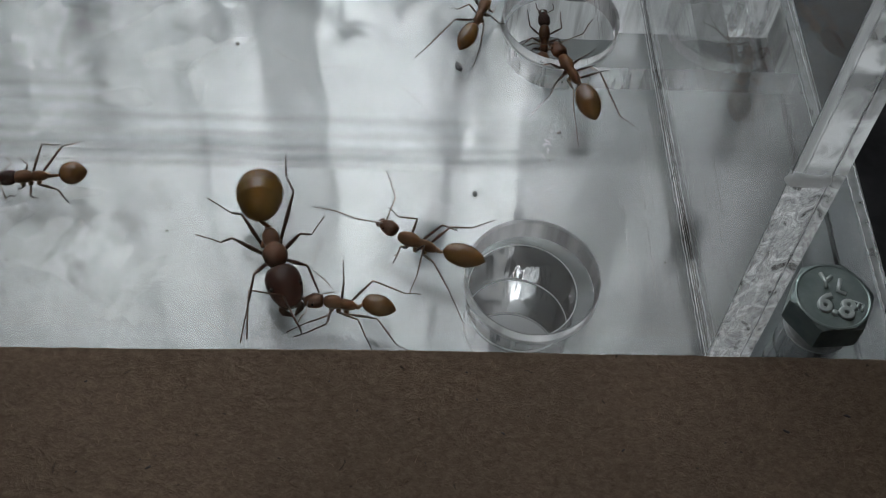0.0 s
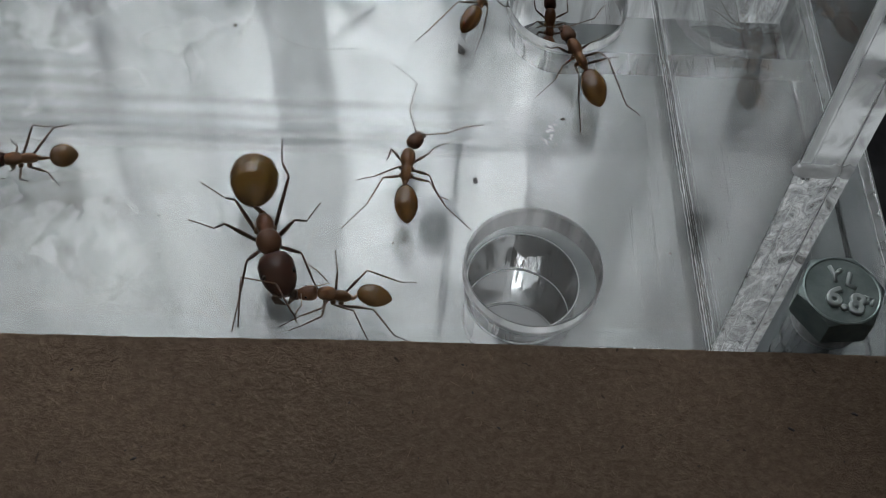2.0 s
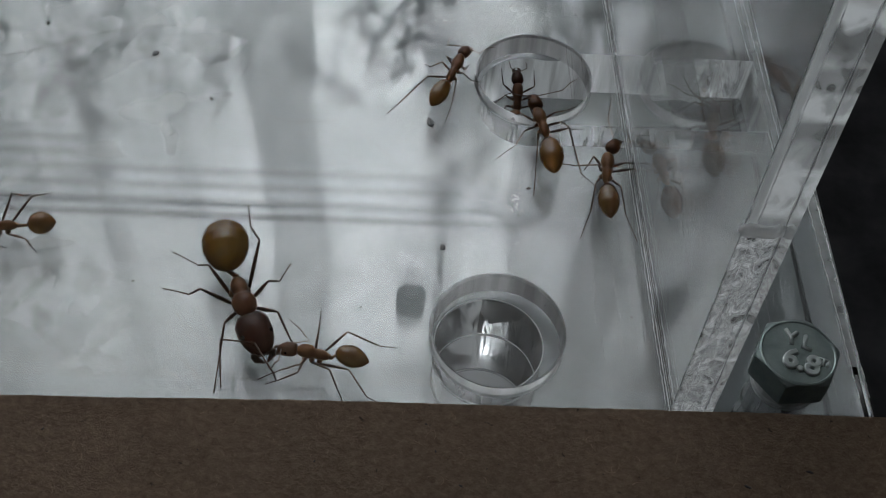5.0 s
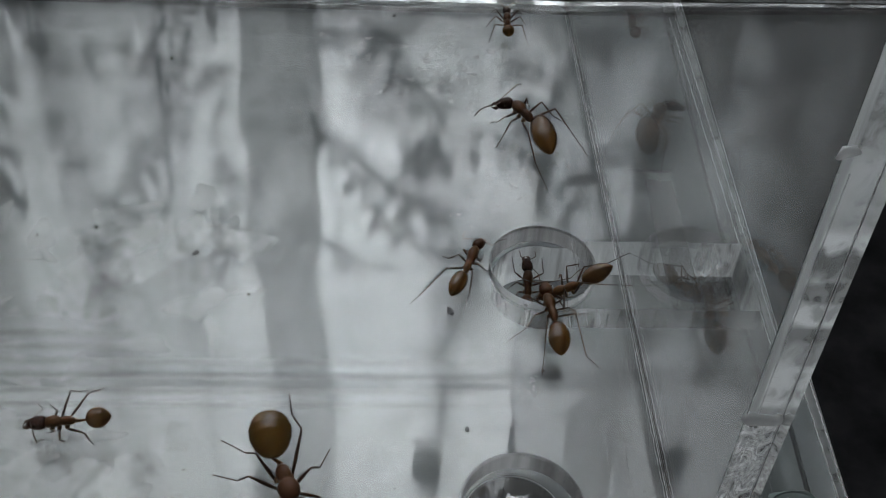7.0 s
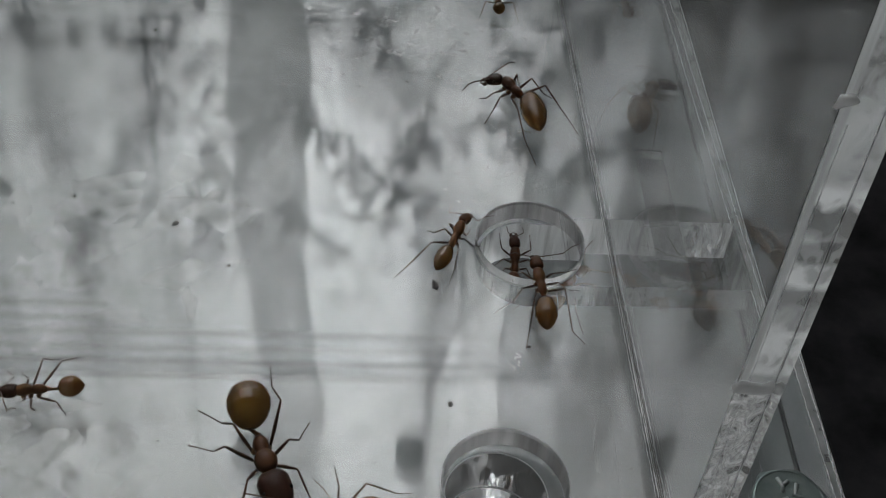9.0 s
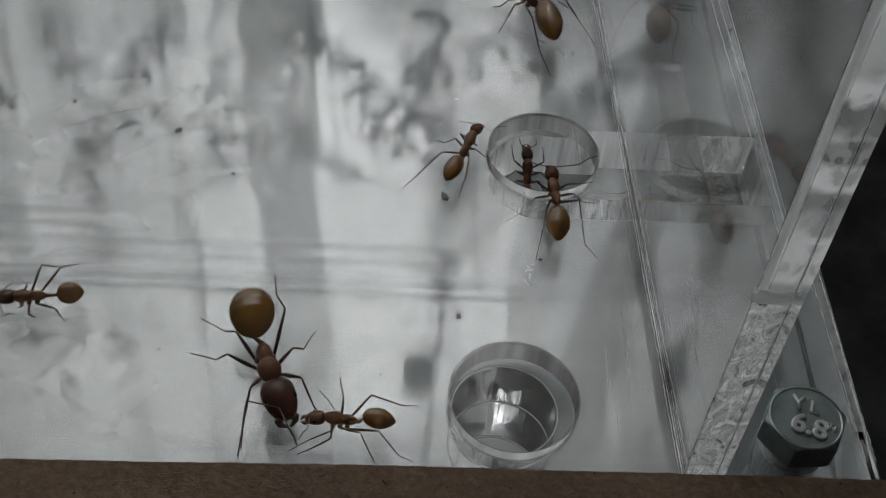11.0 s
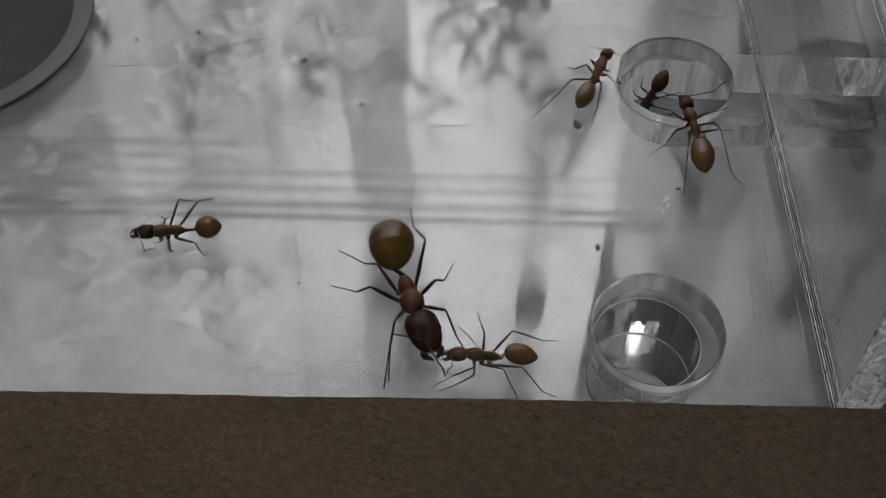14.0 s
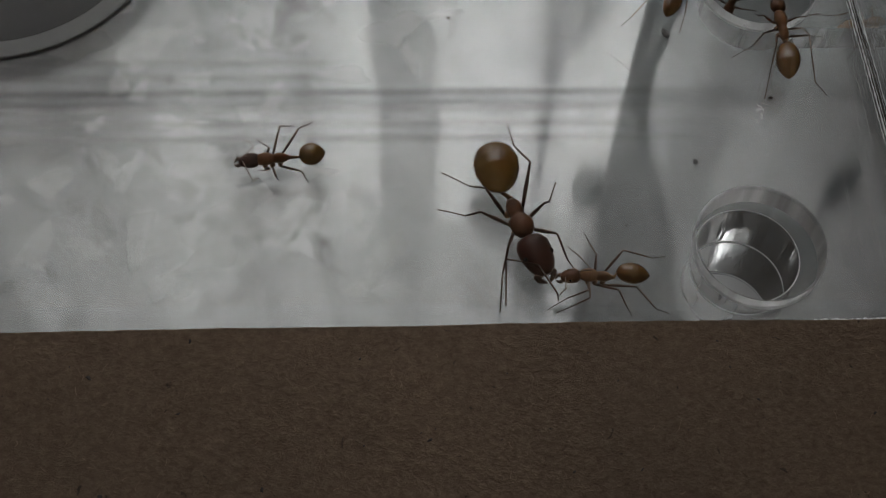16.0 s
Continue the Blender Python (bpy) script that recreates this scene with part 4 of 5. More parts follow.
        if len(l) == 6:
            ank = Vector((l[2], l[3], 1.1)) - hip
        else:
            ank = Vector((l[0] * 0.4 + l[2] * 0.6, l[1] * 0.4 + l[3] * 0.6, 0.95)) - hip
        tip = Vector((l[-2], l[-1], 0.06)) - hip
        cox = Vector((0, side * 0.3 * s, -0.35 * s))
        pts = [Vector((0, 0, 0)), cox, cox * 0.55 + knee * 0.45, knee * 0.94 + cox * 0.06, knee, knee * 0.85 + ank * 0.15, knee * 0.3 + ank * 0.7, ank, ank * 0.5 + tip * 0.5 + Vector((0, 0, 0.05)), tip]
        rad = [0.27 * s, 0.11 * s, 0.16 * s, 0.09 * s, 0.065 * s, 0.085 * s, 0.09 * s, 0.055 * s, 0.05 * s, 0.04 * s]
        lg = part("leg", tube(pts[1:8], rad[1:8], 8), m_leg, thing, smooth=True, at=hip)
        part("coxa", loft([(0, -side * 0.12 * s, 0.12 * s, 0.16 * s, 0.16 * s), (0, side * 0.02 * s, 0, 0.3 * s, 0.3 * s), (0.02, side * 0.2 * s, -0.2 * s, 0.29 * s, 0.27 * s), (0.03, side * 0.36 * s, -0.38 * s, 0.16 * s, 0.16 * s)], 9), M_COXA, lg, "pale tan hip joint", smooth=True)
        claw = tip + (tip - ank).normalized().cross(Vector((0, 0, 1))) * 0.12 * s
        part("tarsus", tube([ank, ank * 0.8 + tip * 0.2, ank * 0.5 + tip * 0.5 + Vector((0, 0, 0.05)), tip, claw], [rad[7], 0.06 * s, 0.045 * s, 0.055 * s, 0.02 * s], 6), M_TARSUS, lg, "dark slender foot", smooth=True)
    return thing


MAJOR = {"head": M_DARK, "thorax": M_HEAD, "gaster": M_HONEY, "leg": M_DARKLEG, "round": True}
DUSKY = {"head": M_DARK, "thorax": M_HEAD, "gaster": M_AMBER, "leg": M_DARKLEG}


def ants():
    made = {}
    made["major"] = ant("large major ant with swollen honey-coloured gaster and dark head", (-43.2, 12.5), -72.1, (5.0, 0.2), (-6.2, -0.1), (-9.25, 0.5), 2.5,
        [(4.0, 2.7, 6.6, 4.0), (0.1, 2.8, -1.5, 4.3, -4.1, 6.2), (-5.2, 3.3, -9.4, 3.3, -13.2, 4.0), (3.7, -2.6, 5.1, -3.6, 8.7, -5.2), (-1.0, -3.9, -2.7, -4.9, -5.0, -7.2), (-3.6, -2.4, -6.1, -3.2, -9.3, -5.2)],
        [(10.0, 0.3, 10.2, 0.7), (5.1, -3.4, 9.3, -4.7)], 1.4, MAJOR, long=2.31, big_head=1.66)
    made["partner"] = ant("amber worker ant mouth to mouth with the major", (-35.5, 5.7), 174.3, (2.7, 0.2), (-3.8, -0.5), (-5.6, -0.4), 1.13,
        [(0.8, 2.2, 2.9, 2.5, 4.8, 3.4), (-2.2, 2.0, -3.9, 3.5), (-4.0, 1.5, -6.3, 3.1, -7.7, 2.9), (0.7, 3.1, 3.9, 3.7), (0.1, -2.0, 1.1, -6.1), (-2.7, -2.7, -6.0, -2.9, -7.5, -3.8)],
        [(3.0, 2.2, 3.7, 2.7), (0.6, -0.5, 3.3, -3.5)], 0.95, {"head": M_HEAD}, long=1.61)
    made["walker"] = ant("amber worker ant walking over the acrylic floor", (-30.0, 21.3), 85.0, (3.6, -0.6), (-4.95, -0.4), (-7.25, -0.75), 1.27,
        [(0.9, 1.8, 1.3, 2.4), (-0.8, 0.9, -0.5, 3.5, 0.0, 5.2), (-3.0, 1.8, -5.6, 2.6, -8.6, 4.2), (0.6, -2.0, 2.7, -3.1, 4.0, -4.9), (-1.1, -2.8, -2.1, -4.2, -1.4, -5.2), (-3.0, -2.1, -5.2, -3.6, -7.5, -5.8)],
        [(6.8, 0.4, 11.8, 0.0), (4.2, -3.8, 6.9, -7.6)], 1.0, {}, long=2.11)
    made["left"] = ant("amber worker ant resting on the acrylic floor", (-69.5, 20.7), -173.4, (2.6, -0.1), (-4.3, 0.0), (-5.8, -0.1), 1.29,
        [(0.3, 2.0, 1.7, 0.2), (-0.3, 3.3, -0.4, 1.6), (-3.0, 2.7, -3.6, 2.5), (0.2, -0.8, 1.7, -4.0), (-1.1, -3.5, -2.6, -5.4), (-3.2, -3.0, -4.5, -4.6, -4.7, -5.6)],
        [(2.2, 3.3, 1.6, 2.1), (1.9, -1.3, 3.0, -3.2)], 0.95, {"head": M_DARK}, long=1.75, big_head=1.2)
    made["slim"] = ant("slim amber worker ant beside the entrance hole", (-21.1, 46.9), 70.0, (3.4, -0.2), (-4.7, 0.3), (-6.95, 0.5), 1.12,
        [(0.7, 1.3, 2.9, 0.8), (-0.4, 1.5, -0.3, 2.9, 0.8, 4.1), (-3.4, 2.3, -7.9, 4.4, -8.7, 5.3), (-0.6, -1.5, 3.1, -1.0), (-1.2, -1.4, -0.6, -2.4, 0.6, -3.1), (-3.2, -1.2, -5.3, -1.5, -7.5, -1.5)],
        [(2.8, 2.0, 5.5, 2.2), (2.8, -2.0, 5.8, -3.4)], 0.9, {}, long=2.47)
    made["rim"] = ant("amber worker ant reaching over the rim of the entrance hole", (-10.5, 38.4), 100.2, (3.4, -0.1), (-5.2, 0.3), (-7.8, 0.65), 1.45,
        [(0.8, 2.3, 3.4, 2.2), (-1.9, 2.8, -2.3, 3.7, -3.2, 6.2), (-3.6, 1.6, -5.4, 2.1, -9.2, 3.3), (0.4, -1.5, 3.4, -5.5), (-1.2, -1.9, -1.0, -3.4, -0.3, -5.2), (-2.3, -2.5, -7.8, -2.6, -8.9, -4.0)],
        [(4.0, 1.9, 5.5, 3.0), (3.9, -3.5, 6.7, -6.5)], 1.0, {}, long=2.2, big_head=1.15)
    made["far"] = ant("large worker ant with pointed amber gaster", (-11.7, 76.9), 121.3, (3.0, 1.3), (-6.1, 0.7), (-9.9, 2.3), 1.9,
        [(-0.9, 4.2, 1.0, 3.9, 2.4, 4.0), (-2.1, 3.9, -1.6, 4.4, -2.7, 6.6), (-5.4, 3.2, -9.3, 4.4, -13.6, 5.4), (1.1, -1.3, 2.6, -3.3), (-0.7, -2.7, -2.0, -4.2, -2.6, -5.5), (-3.0, -3.5, -5.7, -4.5, -10.9, -4.0)],
        [(2.9, 5.2, 3.7, 6.4), (4.1, -1.1, 5.7, -4.2)], 1.25, DUSKY, long=2.35)
    made["climber"] = ant("dark worker ant climbing out of the entrance shaft", (-12.9, 47.9), 88, (2.8, 0.1), (-3.0, 0.2), (-4.6, 0.2), 1.0,
        [(1.4, 1.9, 4.4, 2.0), (0.0, 1.6, -0.5, 3.0), (-1.3, 1.4, -3.0, 2.7), (1.4, -2.0, 4.4, -2.1), (0.0, -1.6, -0.3, -3.0), (-1.2, -1.4, -2.6, -2.8)],
        [(3.8, 1.1, 5.0, 1.2), (3.8, -1.0, 5.0, -0.9)], 0.9, {"head": M_DARK, "thorax": M_HEAD, "gaster": M_HEAD, "leg": M_DARKLEG}, lift=-4.8, tilt=-25)
    made["wall"] = ant("small dark ant on the floor facing the back wall", (-12.3, 101.0), 90, (2.4, 0.0), (-2.7, 0.0), (-3.8, 0.0), 1.0,
        [(1.6, 1.8, 2.6, 2.8), (0.0, 2.0, -0.4, 3.4), (-2.0, 2.2, -4.2, 3.2), (1.6, -1.8, 2.6, -2.8), (0.0, -2.0, -0.4, -3.4), (-2.0, -2.2, -4.2, -3.2)],
        [(3.6, 1.4, 4.6, 1.8), (3.6, -1.4, 4.6, -1.8)], 0.8, DUSKY, lift=0.25, tilt=-8, long=1.5)
    return made


# ---------------------------------------------------------------- small things
def crumb(x, y, r, mat, label, seed):
    rnd = random.Random(seed)
    bm = ball((0, 0, 0), r, r * rnd.uniform(0.5, 0.9), r * 0.5, 1)
    for v in bm.verts:
        v.co *= rnd.uniform(0.75, 1.2)
    ob = part("crumb", bm, mat, at=(x, y, r * 0.4))
    ob.rotation_euler = (0, 0, rnd.uniform(0, 3.1))
    return tagged(ob, label, "debris", "crumbs on the floor")


def litter():
    dark = "tiny dark crumb lying on the acrylic floor"
    for i, (x, y, r) in enumerate(((-49.7, 41.8, 0.3), (-12.9, 29.7, 0.33), (-65.1, 90.6, 0.35), (-70.8, 53.5, 0.36), (-82.1, 32.7, 0.22), (-27.1, 80.2, 0.22), (-30.6, 103.3, 0.4), (-57.2, 24.4, 0.15), (-58.3, 23.1, 0.15), (-78.3, 52.0, 0.3), (-55.1, 15.3, 0.2), (-42.9, 42.6, 0.14), (-14.2, 25.8, 0.15), (-62.7, 64.0, 0.2), (-31.3, 12.8, 0.2), (-26.9, 80.1, 0.15), (-39.1, 78.1, 0.16), (-82.0, 32.3, 0.16), (-39.6, 29.0, 0.13), (-66.3, 41.5, 0.15), (4.7, 12.1, 0.2))):
        crumb(x, y, r, M_DIRT, dark, i)
    crumb(-24.0, 39.2, 0.75, M_PALEDIRT, "grey oblong crumb lying on the acrylic floor", 40)
    crumb(-22.7, 20.9, 0.45, M_PALEDIRT, "small grey scratch chip on the acrylic floor", 41)
    crumb(-57.2, 48.9, 0.6, M_PALEDIRT, "grey fluffy crumb on the acrylic floor", 42)


def hair(pts, r, label):
    fine = []
    n = 6
    for a, b, c, d in zip([pts[0]] + pts[:-2], pts[:-1], pts[1:], pts[2:] + [pts[-1]]):
        for i in range(n):
            u = i / n
            fine.append(tuple(0.5 * ((2 * b[k]) + (c[k] - a[k]) * u + (2 * a[k] - 5 * b[k] + 4 * c[k] - d[k]) * u * u + (3 * b[k] - a[k] - 3 * c[k] + d[k]) * u ** 3) for k in (0, 1)))
    fine.append(pts[-1])
    bm = tube([(x, y, r + 0.02) for x, y in fine], [r] * len(fine), 5)
    tagged(part("hair", bm, M_HAIR), label, "hair", "hairs on the floor")


def hairs():
    hair([(-82.5, 47.3), (-75.3, 47.8), (-69.7, 49.6), (-64.9, 52.0), (-57.7, 53.9), (-52.4, 53.8), (-47.8, 52.6)], 0.034, "long fine grey hair lying on the floor")
    hair([(-45.6, 48.5), (-46.5, 45.5), (-46.2, 42.7), (-44.0, 40.0), (-40.3, 38.7), (-34.7, 39.2)], 0.03, "curled fine grey hair lying on the floor")
    hair([(-32.5, 37.6), (-29.6, 34.9), (-26.5, 30.9)], 0.03, "short fine grey hair lying on the floor")
    hair([(-50.2, 11.6), (-48.0, 7.8), (-46.0, 4.8)], 0.022, "fine curved scratch-like fibre beside the large ant")
    hair([(-49.5, 6.4), (-47.2, 4.1), (-45.9, 2.5)], 0.03, "fine curved scratch-like fibre beside the large ant")
    hair([(-49.0, 10.2), (-47.4, 8.2), (-46.4, 6.5)], 0.022, "fine curved scratch-like fibre beside the large ant")
    hair([(-48.2, 12.4), (-46.9, 9.6), (-45.8, 7.1)], 0.03, "fine curved scratch-like fibre beside the large ant")
    hair([(-50.5, 8.4), (-48.4, 5.8), (-46.9, 3.7)], 0.022, "fine curved scratch-like fibre beside the large ant")
    hair([(-50.7, 4.7), (-49.2, 3.9), (-47.7, 2.5)], 0.03, "fine curved scratch-like fibre beside the large ant")
    hair([(-38.7, 14.8), (-39.4, 13.3), (-39.8, 11.8)], 0.022, "fine curved scratch-like fibre beside the large ant")
    hair([(-39.3, 14.4), (-39.6, 12.6), (-39.7, 11.4)], 0.03, "fine curved scratch-like fibre beside the large ant")
    hair([(-47.0, 5.8), (-45.9, 4.0), (-44.8, 2.2)], 0.022, "fine curved scratch-like fibre beside the large ant")
    hair([(-47.8, 4.4), (-46.9, 3.1), (-46.1, 1.9)], 0.03, "fine curved scratch-like fibre beside the large ant")


def dust():
    """Specks of dust strewn over the floor plate."""
    rnd = random.Random(21)
    verts, faces = [], []
    for _ in range(1300):
        x, y = rnd.uniform(-110, 18), rnd.uniform(3, 103)
        r = rnd.choice((0.03, 0.04, 0.04, 0.05, 0.06, 0.07, 0.12))
        b = len(verts)
        a0 = rnd.uniform(0, 6)
        for k in range(5):
            a = a0 + k * 1.257
            q = r * rnd.uniform(0.5, 1.2)
            verts.append(((x + q * math.cos(a)) * S, (y + q * math.sin(a)) * S, 0.01 * S))
        verts.append((x * S, y * S, r * S))
        for k in range(5):
            faces.append((b + k, b + (k + 1) % 5, b + 5))
    me = bpy.data.meshes.new("dust")
    me.from_pydata(verts, [], faces)
    me.materials.append(M_PALEDIRT)
    tagged(new("dust", me), "fine grey dust specks on the acrylic floor", "dust", kind="stuff")


def grit_and_lint():
    """Dark grit and short curled fibres, too many to count."""
    rnd = random.Random(77)
    bm = bmesh.new()
    for _ in range(260):
        x, y = rnd.uniform(-108, 19), rnd.uniform(3, 103)
        if math.dist((x, y), HOLE_A) < 7.6 or math.dist((x, y), HOLE_B) < 7.6:
            continue
        r = rnd.choice((0.04, 0.05, 0.06, 0.06, 0.08, 0.1, 0.15))
        tip = bm.verts.new((x, y, r))
        ring = [bm.verts.new((x + r * rnd.uniform(0.6, 1.3) * math.cos(k * 1.2566), y + r * rnd.uniform(0.6, 1.3) * math.sin(k * 1.2566), 0.01)) for k in range(5)]
        for k in range(5):
            bm.faces.new((ring[k], ring[(k + 1) % 5], tip))
    tagged(part("grit", bm, M_DIRT), "dark grit strewn over the acrylic floor", "grit", kind="stuff")
    bm = bmesh.new()
    for _ in range(130):
        x, y, a = rnd.uniform(-105, 15), rnd.uniform(4, 102), rnd.uniform(0, 6.3)
        if math.dist((x, y), HOLE_A) < 9 or math.dist((x, y), HOLE_B) < 9:
            continue
        turn, w, step = rnd.uniform(-0.5, 0.5), rnd.uniform(0.012, 0.03), rnd.uniform(0.12, 0.3)
        rows = []
        for i in range(8):
            nx, ny = -math.sin(a) * w, math.cos(a) * w
            rows.append((bm.verts.new((x + nx, y + ny, 0.02)), bm.verts.new((x, y, 0.02 + w)), bm.verts.new((x - nx, y - ny, 0.02))))
            x, y, a = x + step * math.cos(a), y + step * math.sin(a), a + turn + rnd.uniform(-0.2, 0.2)
        for p, q in zip(rows, rows[1:]):
            bm.faces.new((p[0], p[1], q[1], q[0])), bm.faces.new((p[1], p[2], q[2], q[1]))
    tagged(part("lint", bm, M_HAIR), "short fine grey fibres on the acrylic floor", "lint", kind="stuff")


def blot_mesh(name, spots, seed, mat, z, thick, label, category, wobble=0.35):
    """Flat irregular patches with crisp edges, joined into one mesh."""
    rnd = random.Random(seed)
    verts, faces = [], []
    for x, y, rx, ry in spots:
        n, b = 22, len(verts)
        ph = [rnd.uniform(0, 6.3) for _ in range(4)]
        turn = rnd.uniform(0, 3.1)
        for level in (0, 1):
            for k in range(n):
                a = 2 * math.pi * k / n
                q = 1 + wobble * (0.5 * math.sin(2 * a + ph[0]) + 0.35 * math.sin(3 * a + ph[1]) + 0.25 * math.sin(5 * a + ph[2]) + 0.15 * math.sin(7 * a + ph[3]))
                u, v = rx * q * math.cos(a), ry * q * math.sin(a)
                verts.append(((x + u * math.cos(turn) - v * math.sin(turn)) * S, (y + u * math.sin(turn) + v * math.cos(turn)) * S, (z + level * thick) * S))
        faces.append(tuple(range(b + n - 1, b - 1, -1)))
        faces.append(tuple(range(b + n, b + 2 * n)))
        for k in range(n):
            faces.append((b + k, b + (k + 1) % n, b + n + (k + 1) % n, b + n + k))
    me = bpy.data.meshes.new(name)
    me.from_pydata(verts, [], faces)
    me.materials.append(mat)
    ob = tagged(new(name, me), label, category, kind="stuff")
    ob.visible_shadow = False
    return ob


def stains():
    rnd = random.Random(33)
    spots = [(rnd.uniform(-108, -50), rnd.uniform(6, 62), rnd.uniform(0.6, 3.6), rnd.uniform(0.6, 2.6)) for _ in range(70)]
    spots += [(rnd.gauss(-68, 6), rnd.gauss(16, 4), rnd.uniform(1.0, 3.0), rnd.uniform(0.8, 2.0)) for _ in range(22)]
    spots += [(rnd.uniform(-75, -45), rnd.uniform(40, 58), rnd.uniform(2, 5.5), rnd.uniform(1.5, 3.5)) for _ in range(12)]
    blot_mesh("water_film", spots, 5, M_FILM, -3.22, 0.06, "pale dried water patches between the acrylic plates", "water stain", 0.5)
    blot_mesh("water_film", [(x + rnd.uniform(-6, 6), y + rnd.uniform(-6, 6), a * 0.8, b * 0.8) for x, y, a, b in spots[::2]], 7, M_FILM_GREY, -3.12, 0.03, "greyish dried water patches between the acrylic plates", "water stain", 0.5)
    spots = [(rnd.gauss(-26, 9), rnd.gauss(90, 7), rnd.uniform(0.15, 0.7), rnd.uniform(0.1, 0.5)) for _ in range(150)]
    spots += [(rnd.gauss(-12, 5), rnd.gauss(66, 8), rnd.uniform(0.1, 0.5), rnd.uniform(0.1, 0.35)) for _ in range(90)]
    spots += [(rnd.gauss(-14.5, 1.8), rnd.gauss(26.5, 2.2), rnd.uniform(0.1, 0.35), rnd.uniform(0.05, 0.2)) for _ in range(26)]
    spots += [(rnd.uniform(-105, 0), rnd.uniform(4, 103), rnd.uniform(0.06, 0.2), rnd.uniform(0.04, 0.14)) for _ in range(260)]
    spots = [p for p in spots if p[1] < 104 and math.dist(p[:2], HOLE_A) > 8 and math.dist(p[:2], HOLE_B) > 8]
    blot_mesh("residue", spots, 6, M_SPOTS, 0.006, 0.03, "whitish dried residue spots on the floor", "residue", 0.5)
    spots = []
    for _ in range(200):
        x, y = rnd.choice((rnd.uniform(-5.5, 0), rnd.uniform(-9, 0), rnd.uniform(3.8, 8), rnd.uniform(3.8, 19))), rnd.uniform(6, 100)
        spots.append((x, y, rnd.uniform(0.02, 0.05), rnd.uniform(1.5, 7)))
    rows = []
    for x, y, w, l in spots:
        rows.append(((x - w, y - l), (x + w, y - l * 0.9), (x + w + l * 0.02, y + l), (x - w + l * 0.02, y + l * 0.95)))
    me = bpy.data.meshes.new("scratches")
    verts, faces = [], []
    for quad in rows:
        b = len(verts)
        for lv in (0.008, 0.02):
            verts += [(x * S, y * S, lv * S) for x, y in quad]
        faces += [(b + 3, b + 2, b + 1, b), (b + 4, b + 5, b + 6, b + 7)] + [(b + k, b + (k + 1) % 4, b + 4 + (k + 1) % 4, b + 4 + k) for k in range(4)]
    me.from_pydata(verts, [], faces)
    me.materials.append(M_SPOTS)
    ob = tagged(new("scratches", me), "faint pale scratches along the side wall", "scratches", kind="stuff")
    ob.visible_shadow = False


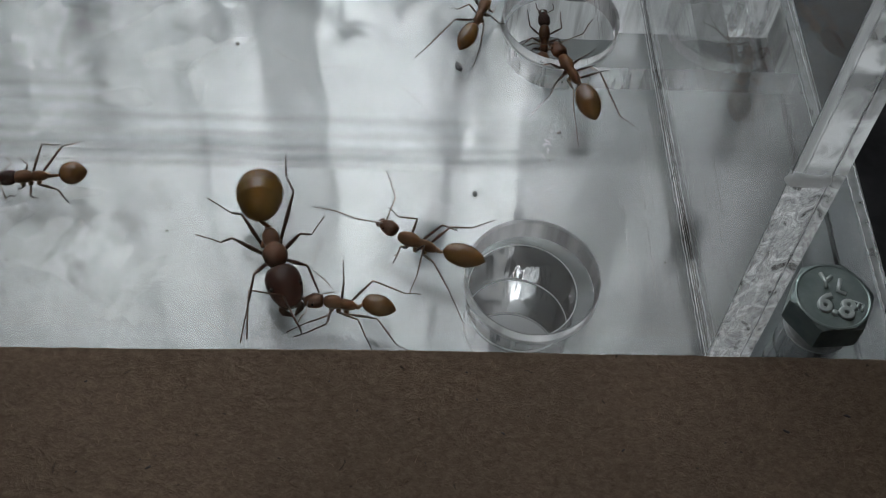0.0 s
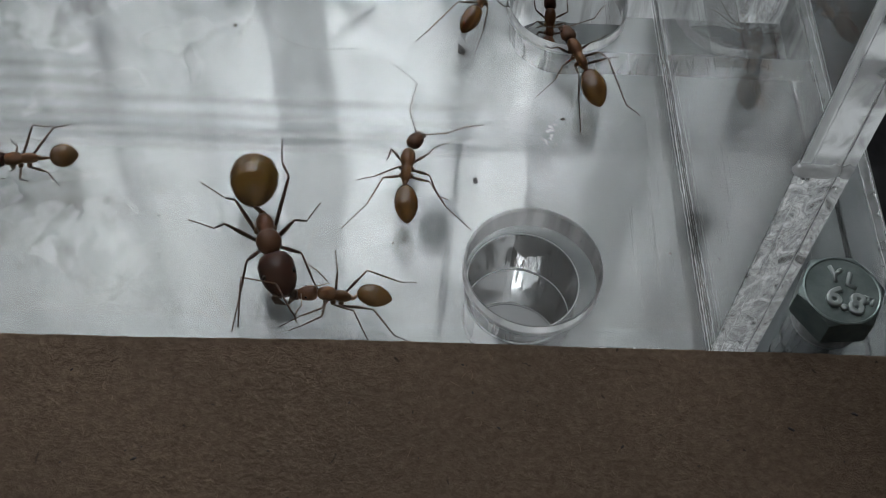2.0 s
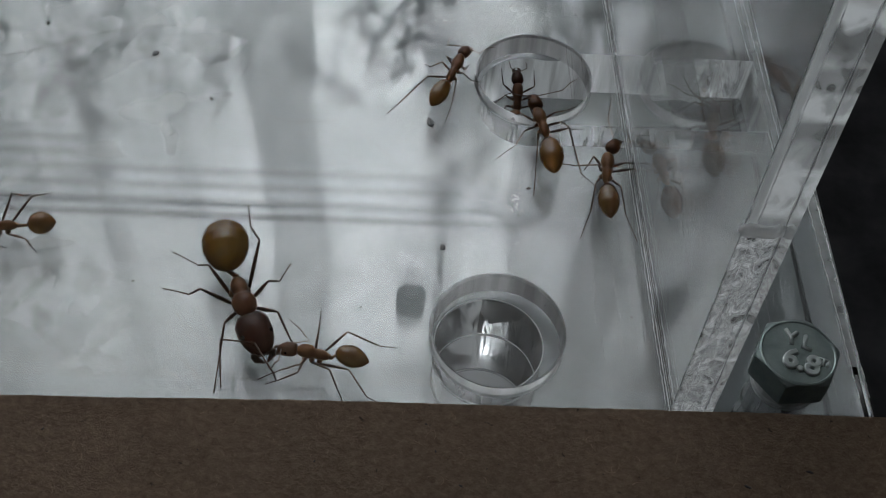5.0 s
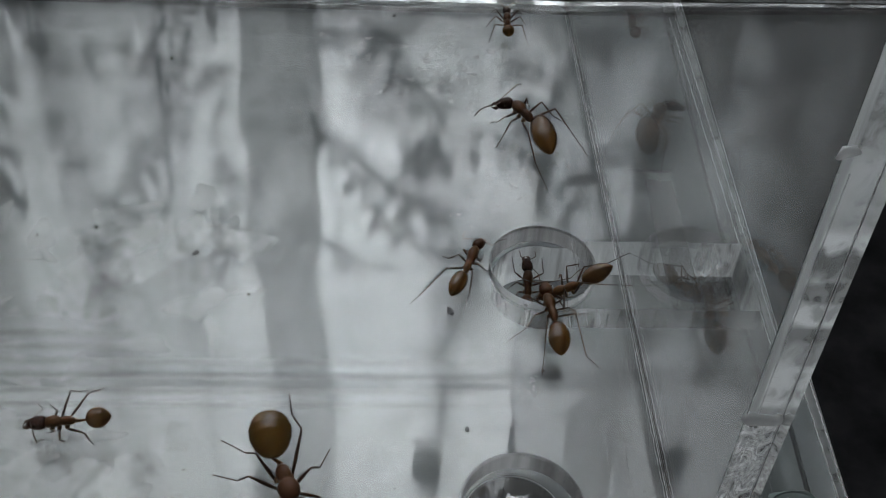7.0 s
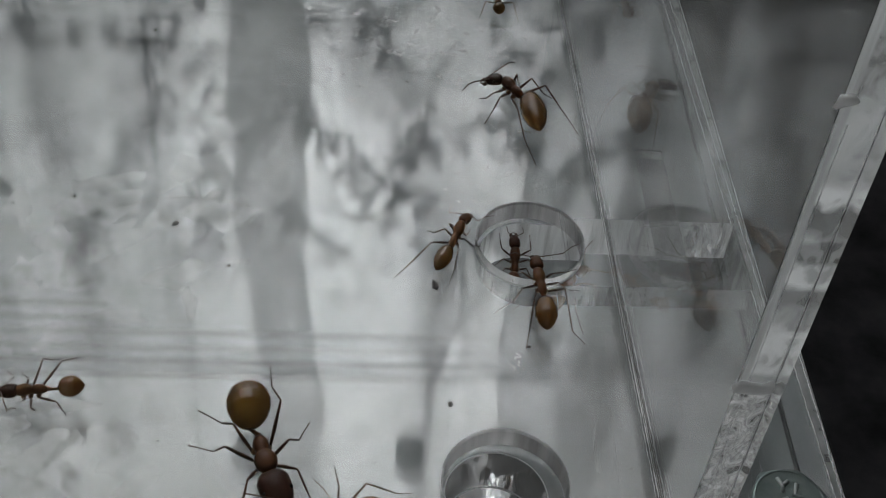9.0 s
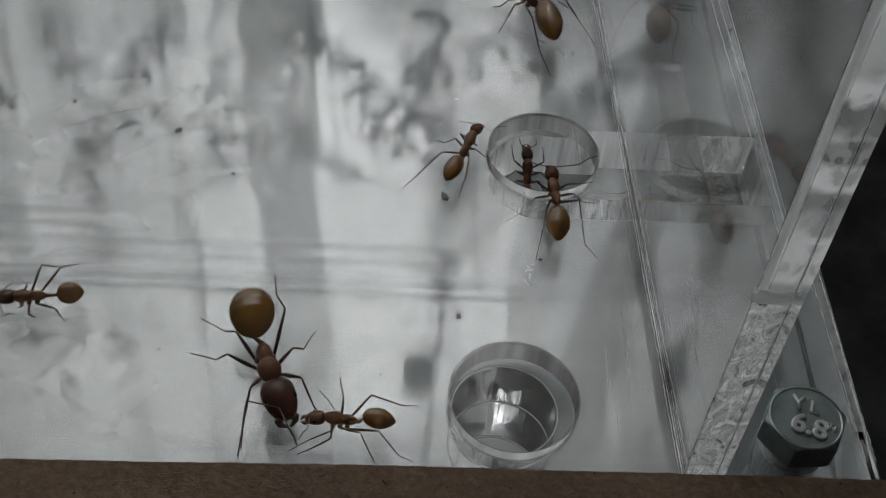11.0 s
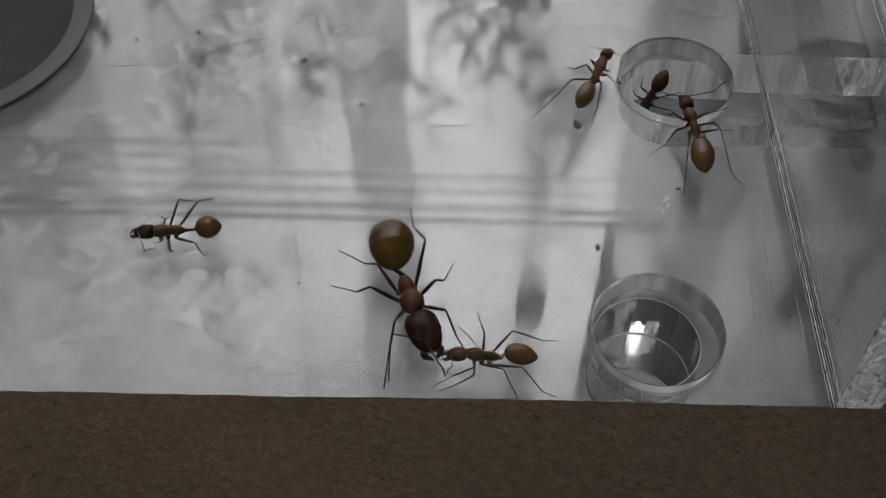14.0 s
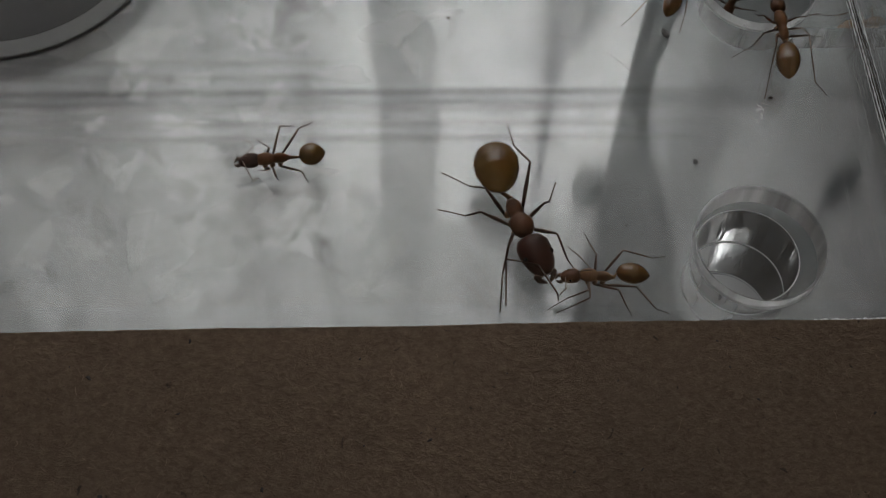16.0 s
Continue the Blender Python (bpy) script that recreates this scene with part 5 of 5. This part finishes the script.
# ---------------------------------------------------------------- what moves
def motions():
    ways = [(0.0, -29.0, 13.2, 157), (0.4, -32.9, 14.9, 146), (0.8, -34.9, 14.6, 158), (1.0, -34.7, 14.8, 155), (1.2, -34.5, 15.9, 146), (1.5, -32.4, 16.5, 130), (1.8, -31.4, 18.8, 103), (2.0, -30.0, 21.3, 85), (2.2, -27.7, 23.5, 67), (2.4, -23.5, 24.9, 48), (2.6, -20.1, 26.4, 28), (2.9, -13.6, 25.3, 8), (3.1, -9.6, 25.5, 12), (3.6, -5.8, 26.9, 30), (4.4, -4.0, 29.6, 64), (5.3, -3.9, 33.6, 86), (5.5, -3.8, 35.2, 87), (6.0, -4.0, 38.2, 92), (6.4, -3.8, 41.0, 103)]
    w = MADE["walker"]
    rows = [(t, pose(x * S, y * S, 0, 0, 0, a)) for t, x, y, a in ways]
    rows += [(t, pose(x * S, y * S, z * S, 0, tilt, a)) for t, x, y, z, tilt, a in (
        (6.7, -5.7, 42.0, 0.4, 20, 135), (7.0, -7.8, 41.8, 0.2, 42, 168), (7.4, -8.7, 42.4, -1.2, 50, 188), (7.8, -9.3, 43.4, -3.2, 52, 200),
        (8.3, -9.7, 44.2, -6.0, 40, 180), (9.0, -5.6, 46.4, -9.9, 0, 60), (10.0, 5.4, 46.7, -9.9, 0, 10), (16.0, 6.4, 46.7, -9.9, 0, 8))]
    walk(w, rows)
    legs = [o for o in w.children if o.name.split(".")[0] == "leg"]
    for k, leg in enumerate(legs):
        base = leg.location.copy()
        rows, t, i = [], 0.0, 0
        while t < 9.2:
            moving = t < 0.5 or 1.1 < t < 7.6
            a = (14 if moving else 2) * (1 if (i + k) % 2 else -1)
            rows.append((round(t, 2), Matrix.Translation(base) @ pose(0, 0, 0, 0, 0, a)))
            t, i = t + 0.2, i + 1
        rows.append((16.0, Matrix.Translation(base)))
        walk(leg, rows)
    r = MADE["rim"]
    walk(r, [(t, pose(x * S, y * S, 0, 0, 0, a)) for t, x, y, a in (
        (0.0, -11.2, 37.8, 112), (0.5, -11.2, 37.8, 112), (2.0, -10.9, 37.8, 109), (3.0, -10.9, 37.9, 107), (5.5, -11.1, 38.5, 101), (6.5, -11.2, 38.6, 99),
        (8.2, -11.1, 38.6, 98), (8.9, -10.9, 38.8, 96), (10.2, -10.8, 39.0, 94), (12.5, -10.5, 39.2, 93), (13.5, -10.5, 38.8, 96), (14.0, -10.5, 38.5, 99), (15.0, -10.6, 39.1, 95), (16.0, -10.4, 38.9, 91))])
    walk(MADE["partner"], [(t, pose(x * S, y * S, 0, 0, 0, a)) for t, x, y, a in (
        (0.0, -36.8, 5.8, 169), (0.5, -36.8, 5.8, 170), (2.0, -36.8, 5.5, 172), (2.5, -36.3, 5.8, 161), (3.0, -36.1, 6.0, 156), (5.3, -35.7, 6.0, 168), (9.5, -35.2, 6.0, 174), (12.5, -35.3, 5.9, 173), (14.0, -35.5, 5.7, 174), (16.0, -35.4, 5.8, 175))])
    walk(MADE["major"], [(t, pose(x * S, y * S, 0, 0, 0, a)) for t, x, y, a in (
        (0.0, -43.8, 11.9, -75), (2.0, -43.8, 11.9, -75), (3.0, -43.6, 12.1, -70), (9.5, -43.3, 12.2, -72), (14.0, -43.2, 12.5, -72), (16.0, -43.2, 12.5, -72))])
    c = MADE["climber"]
    base = c.matrix_basis.copy()
    walk(c, [(0.0, base), (12.6, base)] + [(t, pose(x * S, y * S, -5.4 * S, 0, tilt, a)) for t, x, y, tilt, a in ((13.0, -12.9, 48.1, -20, 95), (13.4, -13.1, 48.5, 40, 160), (13.8, -13.3, 48.6, 48, 215), (14.2, -13.4, 48.6, 42, 236), (16.0, -13.4, 48.5, 42, 240))])
    for key, swing in (("partner", 7), ("major", 3), ("slim", 4), ("far", 5)):
        hd = [o for o in MADE[key].children if o.name.split(".")[0] == "head"][0]
        for k, fe in enumerate([o for o in hd.children if o.name.split(".")[0] == "antenna"]):
            base = fe.location.copy()
            walk(fe, [(round(0.5 * i, 2), Matrix.Translation(base) @ pose(0, 0, 0, 0, 0, swing * math.sin(1.9 * i + k))) for i in range(33)])


room()
curtain()
table()
ant_box()
cardboard()
paper_bits()
hex_bolt()
dish()
mirrored_oval()
MADE = ants()
litter()
hairs()
dust()
grit_and_lint()
stains()
motions()
